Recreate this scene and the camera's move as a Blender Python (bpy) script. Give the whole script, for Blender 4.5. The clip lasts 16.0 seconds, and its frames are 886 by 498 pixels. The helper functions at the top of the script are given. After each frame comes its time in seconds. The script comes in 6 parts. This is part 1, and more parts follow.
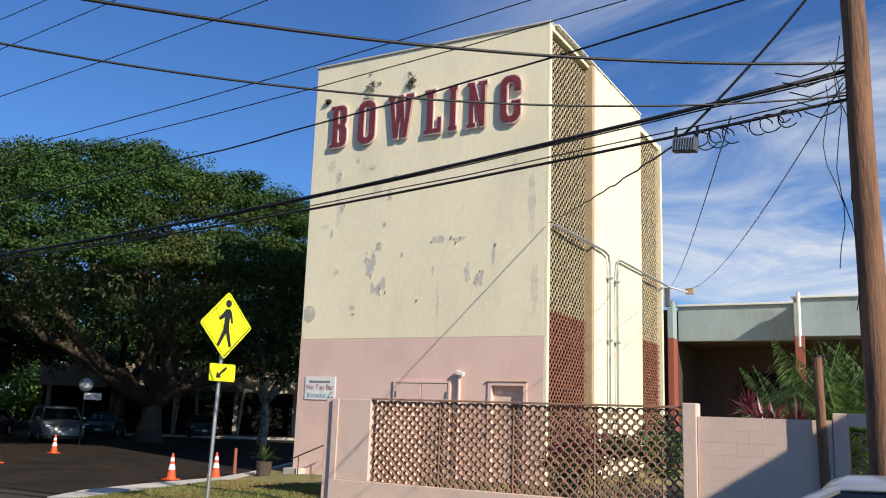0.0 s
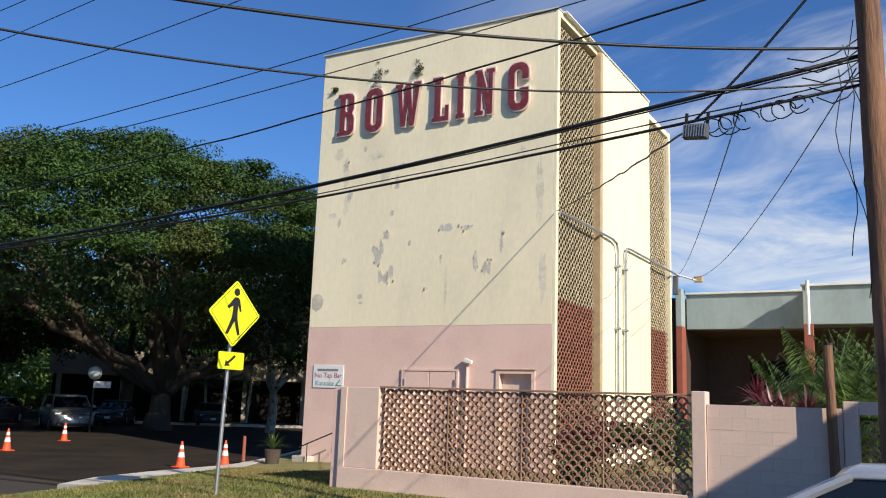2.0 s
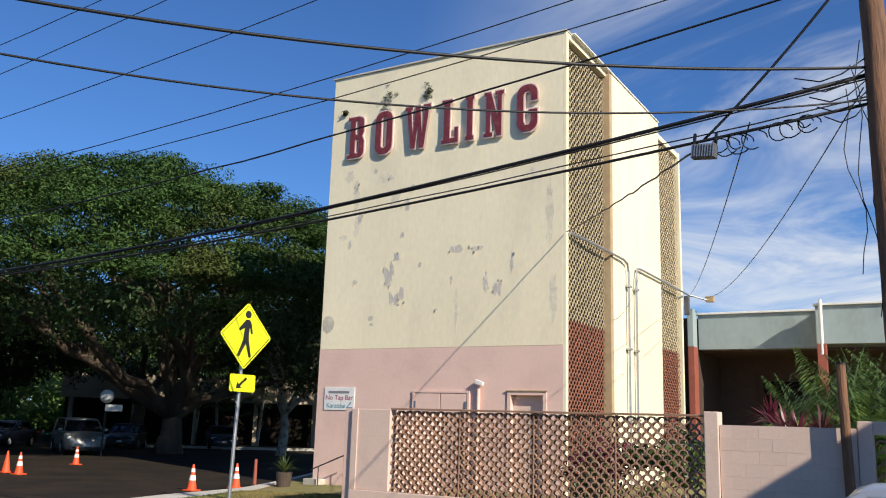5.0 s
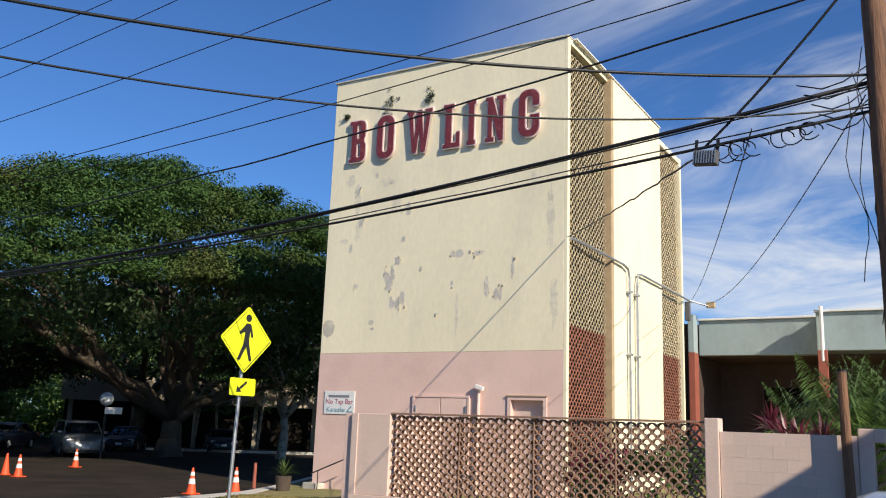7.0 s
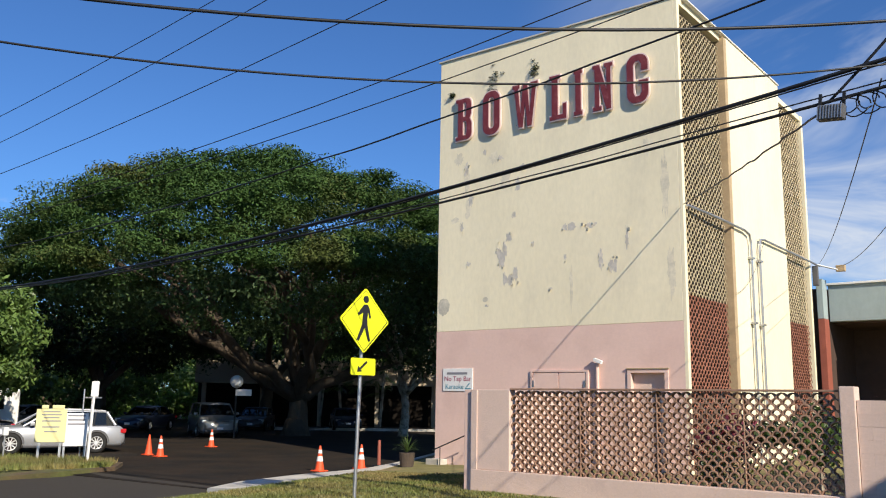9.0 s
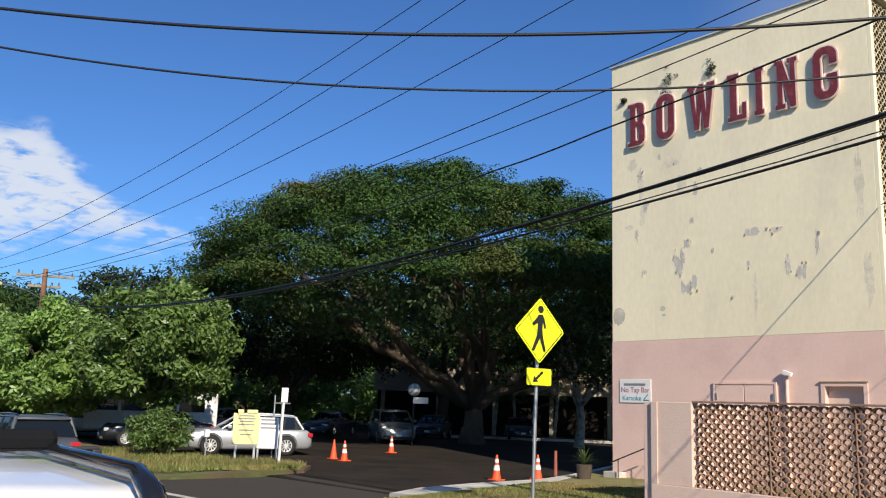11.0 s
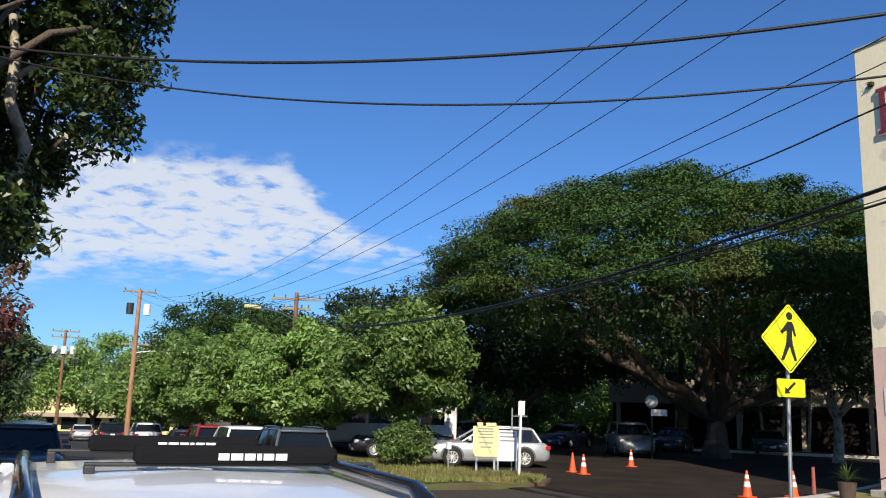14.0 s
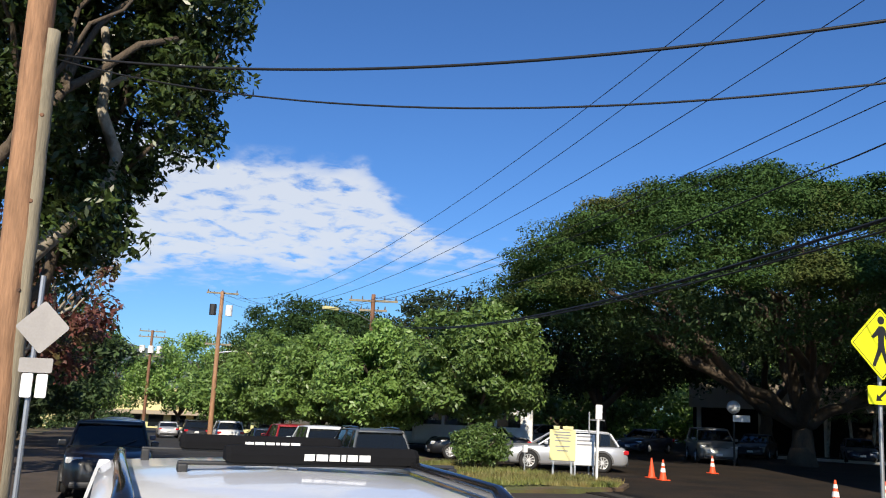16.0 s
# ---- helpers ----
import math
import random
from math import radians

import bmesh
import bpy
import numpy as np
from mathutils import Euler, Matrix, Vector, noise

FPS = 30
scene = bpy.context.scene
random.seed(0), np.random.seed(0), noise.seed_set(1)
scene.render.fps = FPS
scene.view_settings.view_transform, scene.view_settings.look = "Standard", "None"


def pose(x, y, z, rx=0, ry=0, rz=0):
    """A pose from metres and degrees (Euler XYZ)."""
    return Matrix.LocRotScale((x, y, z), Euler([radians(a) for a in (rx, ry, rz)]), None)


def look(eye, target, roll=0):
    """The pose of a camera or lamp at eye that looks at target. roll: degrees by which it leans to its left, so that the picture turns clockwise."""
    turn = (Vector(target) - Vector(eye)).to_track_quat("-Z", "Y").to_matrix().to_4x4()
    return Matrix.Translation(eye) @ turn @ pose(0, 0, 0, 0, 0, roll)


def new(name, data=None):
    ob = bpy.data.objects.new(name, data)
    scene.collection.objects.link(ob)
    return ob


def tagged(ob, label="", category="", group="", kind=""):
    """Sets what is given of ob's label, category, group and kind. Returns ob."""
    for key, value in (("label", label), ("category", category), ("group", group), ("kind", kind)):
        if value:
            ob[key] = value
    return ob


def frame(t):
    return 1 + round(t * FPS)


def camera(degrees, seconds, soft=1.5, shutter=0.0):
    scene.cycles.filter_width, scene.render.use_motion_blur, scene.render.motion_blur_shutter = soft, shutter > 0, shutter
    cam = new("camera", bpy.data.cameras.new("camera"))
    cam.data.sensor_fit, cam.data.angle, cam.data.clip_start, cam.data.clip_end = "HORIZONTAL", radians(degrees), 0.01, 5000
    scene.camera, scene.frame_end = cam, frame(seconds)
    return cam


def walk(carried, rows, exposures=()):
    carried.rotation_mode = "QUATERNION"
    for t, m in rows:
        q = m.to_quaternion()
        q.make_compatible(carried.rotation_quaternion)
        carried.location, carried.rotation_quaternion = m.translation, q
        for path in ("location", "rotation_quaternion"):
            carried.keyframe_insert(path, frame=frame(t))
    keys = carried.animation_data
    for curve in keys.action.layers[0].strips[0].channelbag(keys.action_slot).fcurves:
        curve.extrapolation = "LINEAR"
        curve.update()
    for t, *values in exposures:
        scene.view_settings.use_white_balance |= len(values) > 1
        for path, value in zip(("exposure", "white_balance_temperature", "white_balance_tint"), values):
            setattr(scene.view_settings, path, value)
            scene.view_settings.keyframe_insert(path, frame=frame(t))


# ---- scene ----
cam = camera(54.6, 16.0, soft=1.1)
PATH = [
    (0, (8.926, -21.669, 1.774), (7.959, -19.959, 2.15), 2.0),
    (0.5, (8.906, -21.648, 1.769), (7.933, -19.939, 2.133), 2.2),
    (1, (8.914, -21.653, 1.77), (7.934, -19.945, 2.12), 2.1),
    (1.5, (8.91, -21.649, 1.773), (7.917, -19.947, 2.115), 2.0),
    (2, (8.892, -21.644, 1.772), (7.909, -19.938, 2.121), 2.0),
    (2.5, (8.908, -21.658, 1.767), (7.937, -19.947, 2.124), 1.8),
    (3, (8.91, -21.65, 1.768), (7.931, -19.944, 2.129), 1.7),
    (3.5, (8.902, -21.648, 1.776), (7.905, -19.954, 2.145), 1.5),
    (4, (8.916, -21.659, 1.759), (7.915, -19.971, 2.142), 1.5),
    (6.5, (8.915, -21.682, 1.765), (7.914, -19.998, 2.168), 2.1),
    (7, (8.911, -21.677, 1.772), (7.909, -19.994, 2.179), 2.1),
    (7.5, (8.914, -21.683, 1.764), (7.897, -20.008, 2.167), 1.9),
    (8, (8.902, -21.665, 1.768), (7.856, -20.006, 2.163), 1.5),
    (8.5, (8.896, -21.649, 1.774), (7.772, -20.038, 2.148), 1.1),
    (9, (8.881, -21.644, 1.771), (7.661, -20.098, 2.118), 0.9),
    (9.5, (8.884, -21.665, 1.795), (7.581, -20.185, 2.129), 1.1),
    (10, (8.874, -21.672, 1.792), (7.494, -20.266, 2.136), 1.5),
    (12.5, (8.858, -21.775, 1.771), (7.195, -20.726, 2.139), 1.6),
    (13, (8.871, -21.796, 1.781), (7.155, -20.838, 2.154), 1.4),
    (13.5, (8.869, -21.807, 1.792), (7.115, -20.92, 2.162), 1.3),
    (14, (8.861, -21.817, 1.808), (7.079, -20.988, 2.177), 1.7),
    (14.5, (8.86, -21.834, 1.812), (7.042, -21.086, 2.18), 2.2),
    (15, (8.868, -21.844, 1.817), (7.029, -21.145, 2.18), 2.4),
    (15.5, (8.873, -21.844, 1.818), (7.028, -21.163, 2.184), 2.4),
    (16, (8.874, -21.851, 1.817), (7.025, -21.183, 2.184), 2.5),
]
walk(cam, [(t, look(eye, target, roll)) for t, eye, target, roll in PATH])

# ---- light ----
SUN_DIR = Vector((2.4, -1.0, 1.575)).normalized()
world = bpy.data.worlds.new("sky")
scene.world = world
world.use_nodes = True
wn, wl = world.node_tree.nodes, world.node_tree.links
wn.clear()
w_out = wn.new("ShaderNodeOutputWorld")
w_bg = wn.new("ShaderNodeBackground")
w_sky = wn.new("ShaderNodeTexSky")
w_sky.sky_type = 'NISHITA'
w_sky.sun_disc = False
w_sky.sun_elevation = math.asin(SUN_DIR.z)
w_sky.sun_rotation = math.atan2(SUN_DIR.x, SUN_DIR.y)
w_sky.altitude = 100
w_sky.air_density, w_sky.dust_density, w_sky.ozone_density = 1.0, 0.3, 2.5
w_bg.inputs["Strength"].default_value = 0.082
w_co = wn.new("ShaderNodeTexCoord")


def wmath(op, a, b=None, c=None):
    n = wn.new("ShaderNodeMath")
    n.operation = op
    for i, v in enumerate((a, b, c)):
        if v is None:
            continue
        if isinstance(v, (int, float)):
            n.inputs[i].default_value = v
        else:
            wl.new(v, n.inputs[i])
    return n.outputs[0]


def wramp(v, lo, hi):
    n = wn.new("ShaderNodeMapRange")
    n.interpolation_type = 'SMOOTHSTEP'
    wl.new(v, n.inputs["Value"])
    n.inputs["From Min"].default_value, n.inputs["From Max"].default_value = lo, hi
    return n.outputs["Result"]


w_sep = wn.new("ShaderNodeSeparateXYZ")
wl.new(w_co.outputs["Generated"], w_sep.inputs[0])
sx, sy, sz = w_sep.outputs
zz = wmath('MAXIMUM', sz, 0.02)
px_, py_ = wmath('DIVIDE', sx, wmath('ADD', zz, 0.12)), wmath('DIVIDE', sy, wmath('ADD', zz, 0.12))
w_comb = wn.new("ShaderNodeCombineXYZ")
wl.new(px_, w_comb.inputs[0])
wl.new(py_, w_comb.inputs[1])


def wnoise(scale, detail, rough, dist=0.0, off=0.0):
    n = wn.new("ShaderNodeTexNoise")
    m = wn.new("ShaderNodeMapping")
    m.inputs["Location"].default_value = (off, off * 0.7, 0)
    wl.new(w_comb.outputs[0], m.inputs["Vector"])
    wl.new(m.outputs[0], n.inputs["Vector"])
    n.inputs["Scale"].default_value, n.inputs["Detail"].default_value = scale, detail
    n.inputs["Roughness"].default_value, n.inputs["Distortion"].default_value = rough, dist
    return n.outputs["Fac"]


def wlobe(az, el, wide, high, soft=0.5):
    """1 inside an oval of the sky round that azimuth and elevation (degrees), 0 outside."""
    a = wmath('ARCTAN2', wmath('MULTIPLY', sx, -1.0), sy)
    e = wmath('ARCSINE', sz)
    da = wmath('DIVIDE', wmath('SUBTRACT', a, radians(az - 90)), radians(wide))
    de = wmath('DIVIDE', wmath('SUBTRACT', e, radians(el)), radians(high))
    r = wmath('SQRT', wmath('ADD', wmath('MULTIPLY', da, da), wmath('MULTIPLY', de, de)))
    return wramp(r, 1.0 + soft, 1.0 - soft)


# a wedge of small puffy clouds over the far street, and thin streaks behind the building
w_az = wmath('DEGREES', wmath('ARCTAN2', wmath('MULTIPLY', sx, -1.0), sy))
w_el = wmath('DEGREES', wmath('ARCSINE', sz))
w_el = wmath('ADD', w_el, wmath('MULTIPLY', wmath('SUBTRACT', wnoise(2.6, 3, 0.6, 0.4, 5.0), 0.5), 4.5))


def wline(az, el, slope):
    """Elevation along a straight edge through that azimuth and elevation, in degrees."""
    return wmath('ADD', wmath('MULTIPLY', wmath('SUBTRACT', w_az, az - 90), slope), el)


puffs = wnoise(9.5, 5, 0.58, 0.3)
w_top = wmath('MINIMUM', wline(172, 16.3, 0.10), wmath('MAXIMUM', wline(165.0, 15.0, 0.75), wline(160.0, 11.6, 0.14)))
bank = wmath('MULTIPLY', wramp(wmath('SUBTRACT', w_top, w_el), -0.5, 1.3), wramp(wmath('SUBTRACT', w_el, wline(175, 7.3, -0.10)), -0.8, 2.4))
bank = wmath('MULTIPLY', bank, wmath('MULTIPLY', wramp(w_az, 62.5, 68.0), wramp(w_az, 98.0, 91.0)))
cloud_a = wmath('MULTIPLY', bank, wramp(wmath('ADD', puffs, wmath('MULTIPLY', bank, 0.20)), 0.46, 0.72))
streak = wnoise(0.9, 6, 0.62, 1.2, 3.0)
veil = wlobe(89, 15, 23, 24, 0.6)
cloud_b = wmath('MULTIPLY', veil, wramp(streak, 0.34, 0.66))
cover = wmath('MINIMUM', wmath('ADD', wmath('MULTIPLY', cloud_a, 0.85), wmath('MULTIPLY', cloud_b, 1.0)), 0.9)
w_mix = wn.new("ShaderNodeMix")
w_mix.data_type = 'RGBA'
wl.new(cover, w_mix.inputs[0])
w_tint = wn.new("ShaderNodeMix")
w_tint.data_type, w_tint.blend_type = 'RGBA', 'MULTIPLY'
w_tint.inputs[0].default_value = 1.0
wl.new(w_sky.outputs[0], w_tint.inputs[6])
w_tint.inputs[7].default_value = (0.50, 0.83, 1.28, 1)
wl.new(w_tint.outputs[2], w_mix.inputs[6])
w_mix.inputs[7].default_value = (7.6, 8.0, 8.6, 1)
wl.new(w_mix.outputs[2], w_bg.inputs["Color"])
wl.new(w_bg.outputs[0], w_out.inputs[0])

sun = new("sun", bpy.data.lights.new("sun", 'SUN'))
sun.data.energy = 5.0
sun.data.angle = radians(0.53)
sun.data.color = (1.0, 0.90, 0.74)
sun.matrix_world = look(SUN_DIR * 60, (0, 0, 0))
scene.view_settings.exposure = 0.30

# ---- materials ----


def mat(name, color, rough=0.8, metal=0.0, vary=0.15, scale=3.0, bump=0.0, fine=40.0, spec=0.5, coat=0.0,
        second=None, mask=(0.45, 0.65), mask_scale=1.0, trans=0.0, per_object=0.0, stretch=(1, 1, 1)):
    """A surface with variation at two scales, an optional second colour in patches, and fine relief."""
    m = bpy.data.materials.new(name)
    m.use_nodes = True
    n, l = m.node_tree.nodes, m.node_tree.links
    b = n["Principled BSDF"]
    co = n.new("ShaderNodeTexCoord")
    mp = n.new("ShaderNodeMapping")
    mp.inputs["Scale"].default_value = stretch
    l.new(co.outputs["Object"], mp.inputs["Vector"])

    def tex(s, detail=5):
        t = n.new("ShaderNodeTexNoise")
        t.inputs["Scale"].default_value, t.inputs["Detail"].default_value, t.inputs["Roughness"].default_value = s, detail, 0.6
        l.new(mp.outputs[0], t.inputs["Vector"])
        return t.outputs["Fac"]

    def rng(v, lo, hi, a, c):
        r = n.new("ShaderNodeMapRange")
        l.new(v, r.inputs["Value"])
        for k, x in zip(("From Min", "From Max", "To Min", "To Max"), (lo, hi, a, c)):
            r.inputs[k].default_value = x
        return r.outputs["Result"]

    def mul(a, c):
        r = n.new("ShaderNodeMath")
        r.operation = 'MULTIPLY'
        l.new(a, r.inputs[0])
        l.new(c, r.inputs[1])
        return r.outputs[0]

    val = mul(rng(tex(scale), 0.3, 0.7, 1 - vary, 1 + vary), rng(tex(fine, 3), 0.3, 0.7, 1 - vary * 0.6, 1 + vary * 0.6))
    if per_object:
        oi = n.new("ShaderNodeObjectInfo")
        val = mul(val, rng(oi.outputs["Random"], 0, 1, 1 - per_object, 1 + per_object))
        gi = n.new("ShaderNodeNewGeometry")
        val = mul(val, rng(gi.outputs["Random Per Island"], 0, 1, 1 - per_object, 1 + per_object))
    base = n.new("ShaderNodeRGB")
    base.outputs[0].default_value = (*color, 1)
    col = base.outputs[0]
    if second:
        mx = n.new("ShaderNodeMix")
        mx.data_type = 'RGBA'
        l.new(rng(tex(mask_scale, 8), mask[0], mask[1], 0, 1), mx.inputs[0])
        l.new(col, mx.inputs[6])
        mx.inputs[7].default_value = (*second, 1)
        col = mx.outputs[2]
    sc = n.new("ShaderNodeVectorMath")
    sc.operation = 'SCALE'
    l.new(col, sc.inputs[0])
    l.new(val, sc.inputs["Scale"])
    l.new(sc.outputs[0], b.inputs["Base Color"])
    b.inputs["Roughness"].default_value = rough
    b.inputs["Metallic"].default_value = metal
    b.inputs["Specular IOR Level"].default_value = spec
    b.inputs["Coat Weight"].default_value = coat
    b.inputs["Coat Roughness"].default_value = 0.05
    if bump:
        bp = n.new("ShaderNodeBump")
        bp.inputs["Strength"].default_value, bp.inputs["Distance"].default_value = 1.0, bump
        l.new(tex(fine, 6), bp.inputs["Height"])
        l.new(bp.outputs[0], b.inputs["Normal"])
    if trans:
        tr = n.new("ShaderNodeBsdfTranslucent")
        l.new(sc.outputs[0], tr.inputs["Color"])
        ms = n.new("ShaderNodeMixShader")
        ms.inputs[0].default_value = trans
        l.new(b.outputs[0], ms.inputs[1])
        l.new(tr.outputs[0], ms.inputs[2])
        l.new(ms.outputs[0], n["Material Output"].inputs[0])
    return m


def glass_mat(name, tint, rough=0.03, mix=0.35):
    """Tinted car or window glass: a thin clear sheet that mirrors at a slant."""
    m = bpy.data.materials.new(name)
    m.use_nodes = True
    n, l = m.node_tree.nodes, m.node_tree.links
    b = n["Principled BSDF"]
    b.inputs["Base Color"].default_value = (*tint, 1)
    b.inputs["Roughness"].default_value = rough
    b.inputs["IOR"].default_value = 1.5
    b.inputs["Specular IOR Level"].default_value = 0.7
    t = n.new("ShaderNodeBsdfTransparent")
    t.inputs[0].default_value = (*[min(1, c * 3 + 0.1) for c in tint], 1)
    ms = n.new("ShaderNodeMixShader")
    ms.inputs[0].default_value = mix
    l.new(b.outputs[0], ms.inputs[1])
    l.new(t.outputs[0], ms.inputs[2])
    l.new(ms.outputs[0], n["Material Output"].inputs[0])
    return m


M = {}
M["cream"] = mat("cream_paint", (0.865, 0.775, 0.55), 0.75, vary=0.07, scale=0.35, fine=9, bump=0.004, second=(0.72, 0.645, 0.475), mask=(0.52, 0.80), mask_scale=0.55, stretch=(1, 1, 0.45))
M["pink"] = mat("pink_paint", (0.76, 0.535, 0.455), 0.8, vary=0.05, scale=0.5, fine=12, bump=0.003, second=(0.66, 0.45, 0.385), mask=(0.5, 0.8), mask_scale=0.7)
M["block_pink"] = mat("pink_block", (0.68, 0.51, 0.43), 0.85, vary=0.07, scale=0.8, fine=25, bump=0.004, second=(0.50, 0.37, 0.32), mask=(0.52, 0.8), mask_scale=1.3, per_object=0.03)
M["tan"] = mat("tan_paint", (0.46, 0.34, 0.20), 0.8, vary=0.12, fine=20)
M["tile_brown"] = mat("brown_clay", (0.36, 0.215, 0.145), 0.8, vary=0.2, fine=30, bump=0.003, per_object=0.2)
M["tile_red"] = mat("red_clay", (0.38, 0.155, 0.10), 0.8, vary=0.15, fine=30, per_object=0.12)
M["tile_tan"] = mat("tan_clay", (0.66, 0.54, 0.35), 0.8, vary=0.15, fine=30, per_object=0.12)
# near-black colour puts shade into openings and recesses; also draws door seams
M["dark"] = mat("shaded_depth_and_seams", (0.016, 0.013, 0.011), 0.95, vary=0.2, spec=0.05)
M["letter_red"] = mat("letter_red", (0.17, 0.026, 0.030), 0.5, vary=0.15, scale=2, fine=25, second=(0.25, 0.07, 0.07), mask=(0.5, 0.7), mask_scale=4)
M["letter_edge"] = mat("letter_edge", (0.72, 0.56, 0.52), 0.5, vary=0.12)
M["asphalt"] = mat("asphalt", (0.040, 0.039, 0.040), 0.9, vary=0.22, scale=0.5, fine=60, bump=0.006, second=(0.055, 0.053, 0.05), mask=(0.45, 0.7), mask_scale=0.35, spec=0.25)
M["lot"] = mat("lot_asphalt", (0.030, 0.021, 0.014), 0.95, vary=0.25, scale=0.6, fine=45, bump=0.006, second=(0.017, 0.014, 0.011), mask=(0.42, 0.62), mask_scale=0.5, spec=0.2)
M["apron"] = mat("driveway_asphalt", (0.060, 0.051, 0.040), 0.92, vary=0.2, scale=0.6, fine=45, bump=0.005, second=(0.040, 0.034, 0.028), mask=(0.4, 0.7), mask_scale=0.6, spec=0.3)
M["concrete"] = mat("concrete", (0.55, 0.52, 0.46), 0.85, vary=0.14, scale=1.2, fine=35, bump=0.004, second=(0.34, 0.31, 0.27), mask=(0.5, 0.75), mask_scale=1.5)
M["soil"] = mat("soil", (0.13, 0.085, 0.05), 0.95, vary=0.25, scale=0.8, fine=25, bump=0.02, second=(0.11, 0.12, 0.035), mask=(0.45, 0.62), mask_scale=0.45)
M["lawn"] = mat("lawn_soil", (0.21, 0.19, 0.065), 0.95, vary=0.25, scale=0.8, fine=25, bump=0.02, second=(0.24, 0.15, 0.085), mask=(0.5, 0.66), mask_scale=0.4)
M["grass"] = mat("grass_blade", (0.15, 0.17, 0.045), 0.6, vary=0.3, scale=0.4, fine=6, trans=0.3, per_object=0.3, second=(0.24, 0.19, 0.07), mask=(0.45, 0.62), mask_scale=0.5)
M["wood_pole"] = mat("pole_wood", (0.21, 0.105, 0.058), 0.85, vary=0.35, scale=2.0, fine=14, bump=0.012, second=(0.10, 0.055, 0.035), mask=(0.52, 0.66), mask_scale=2.5, stretch=(3, 3, 0.35))
M["wood_light"] = mat("pole_wood_light", (0.34, 0.185, 0.10), 0.85, vary=0.3, scale=2.0, fine=14, bump=0.01, second=(0.17, 0.09, 0.05), mask=(0.55, 0.7), mask_scale=2.5, stretch=(3, 3, 0.35))
M["wood_grey"] = mat("pole_wood_grey", (0.27, 0.23, 0.16), 0.9, vary=0.25, scale=2.0, fine=14, bump=0.01, stretch=(3, 3, 0.4))
M["cable"] = mat("cable_black", (0.012, 0.012, 0.013), 0.55, vary=0.1)
M["steel"] = mat("galvanised_steel", (0.46, 0.47, 0.48), 0.45, 0.85, vary=0.12, fine=30)
M["alu"] = mat("sign_back", (0.33, 0.31, 0.295), 0.6, 0.2, vary=0.08)
M["white"] = mat("white_paint", (0.78, 0.77, 0.74), 0.6, vary=0.06)
M["sign_yellow"] = mat("sign_yellow", (0.80, 0.82, 0.010), 0.5, vary=0.03)
M["black"] = mat("black_paint", (0.014, 0.014, 0.014), 0.5, vary=0.1)
M["orange"] = mat("cone_orange", (0.80, 0.095, 0.025), 0.55, vary=0.1, fine=12)
M["reflective"] = mat("reflective_white", (0.78, 0.76, 0.72), 0.5, vary=0.08)
M["bark"] = mat("bark", (0.115, 0.085, 0.058), 0.95, vary=0.3, scale=2, fine=14, bump=0.03, second=(0.06, 0.045, 0.033), mask=(0.45, 0.65), mask_scale=2, stretch=(2, 2, 0.6))
M["bark_pale"] = mat("bark_pale", (0.40, 0.35, 0.27), 0.95, vary=0.25, scale=3, fine=16, bump=0.012, second=(0.17, 0.14, 0.10), mask=(0.48, 0.64), mask_scale=5)
M["leaf_monkeypod"] = mat("leaf_dark", (0.042, 0.084, 0.020), 0.75, vary=0.25, scale=0.12, fine=1.2, trans=0.12, spec=0.2, per_object=0.28, second=(0.078, 0.078, 0.022), mask=(0.53, 0.68), mask_scale=0.13)
M["leaf_bright"] = mat("leaf_bright", (0.170, 0.270, 0.068), 0.42, vary=0.2, scale=0.4, fine=2.5, trans=0.32, per_object=0.3)
M["leaf_far"] = mat("leaf_far", (0.040, 0.072, 0.020), 0.7, vary=0.3, scale=0.15, fine=1.5, trans=0.2, per_object=0.4)
M["leaf_glossy"] = mat("leaf_glossy", (0.060, 0.095, 0.022), 0.38, vary=0.25, scale=0.8, fine=4, trans=0.2, per_object=0.35)
M["leaf_red"] = mat("leaf_red", (0.16, 0.055, 0.045), 0.55, vary=0.3, scale=0.8, fine=4, trans=0.25, per_object=0.4, second=(0.09, 0.10, 0.03), mask=(0.45, 0.6), mask_scale=0.6)
M["leaf_palm"] = mat("leaf_palm", (0.095, 0.155, 0.038), 0.45, vary=0.25, scale=1.5, fine=5, trans=0.25, per_object=0.35)
M["leaf_ti"] = mat("leaf_ti", (0.16, 0.03, 0.045), 0.4, vary=0.3, scale=2, fine=6, trans=0.2, per_object=0.4)
M["teal"] = mat("grey_teal_fascia", (0.33, 0.40, 0.40), 0.7, vary=0.08, scale=0.6, fine=8, second=(0.24, 0.29, 0.29), mask=(0.5, 0.75), mask_scale=0.8, stretch=(1, 1, 0.5))
M["rust_red"] = mat("rust_red_paint", (0.30, 0.085, 0.055), 0.75, vary=0.12)
M["beige"] = mat("beige_wall", (0.40, 0.33, 0.24), 0.85, vary=0.08, scale=0.3)
M["glass_dark"] = glass_mat("car_glass", (0.012, 0.016, 0.02), 0.04, 0.25)
M["tyre"] = mat("tyre_rubber", (0.018, 0.018, 0.018), 0.85, vary=0.15)
M["rim"] = mat("alloy_rim", (0.72, 0.72, 0.72), 0.35, 0.25, vary=0.05)
M["plastic"] = mat("black_plastic", (0.022, 0.022, 0.023), 0.55, vary=0.1)
M["gloss_black"] = mat("gloss_black", (0.012, 0.012, 0.013), 0.18, vary=0.05, coat=0.6)
M["clad"] = mat("grey_cladding", (0.10, 0.10, 0.105), 0.6, vary=0.08)
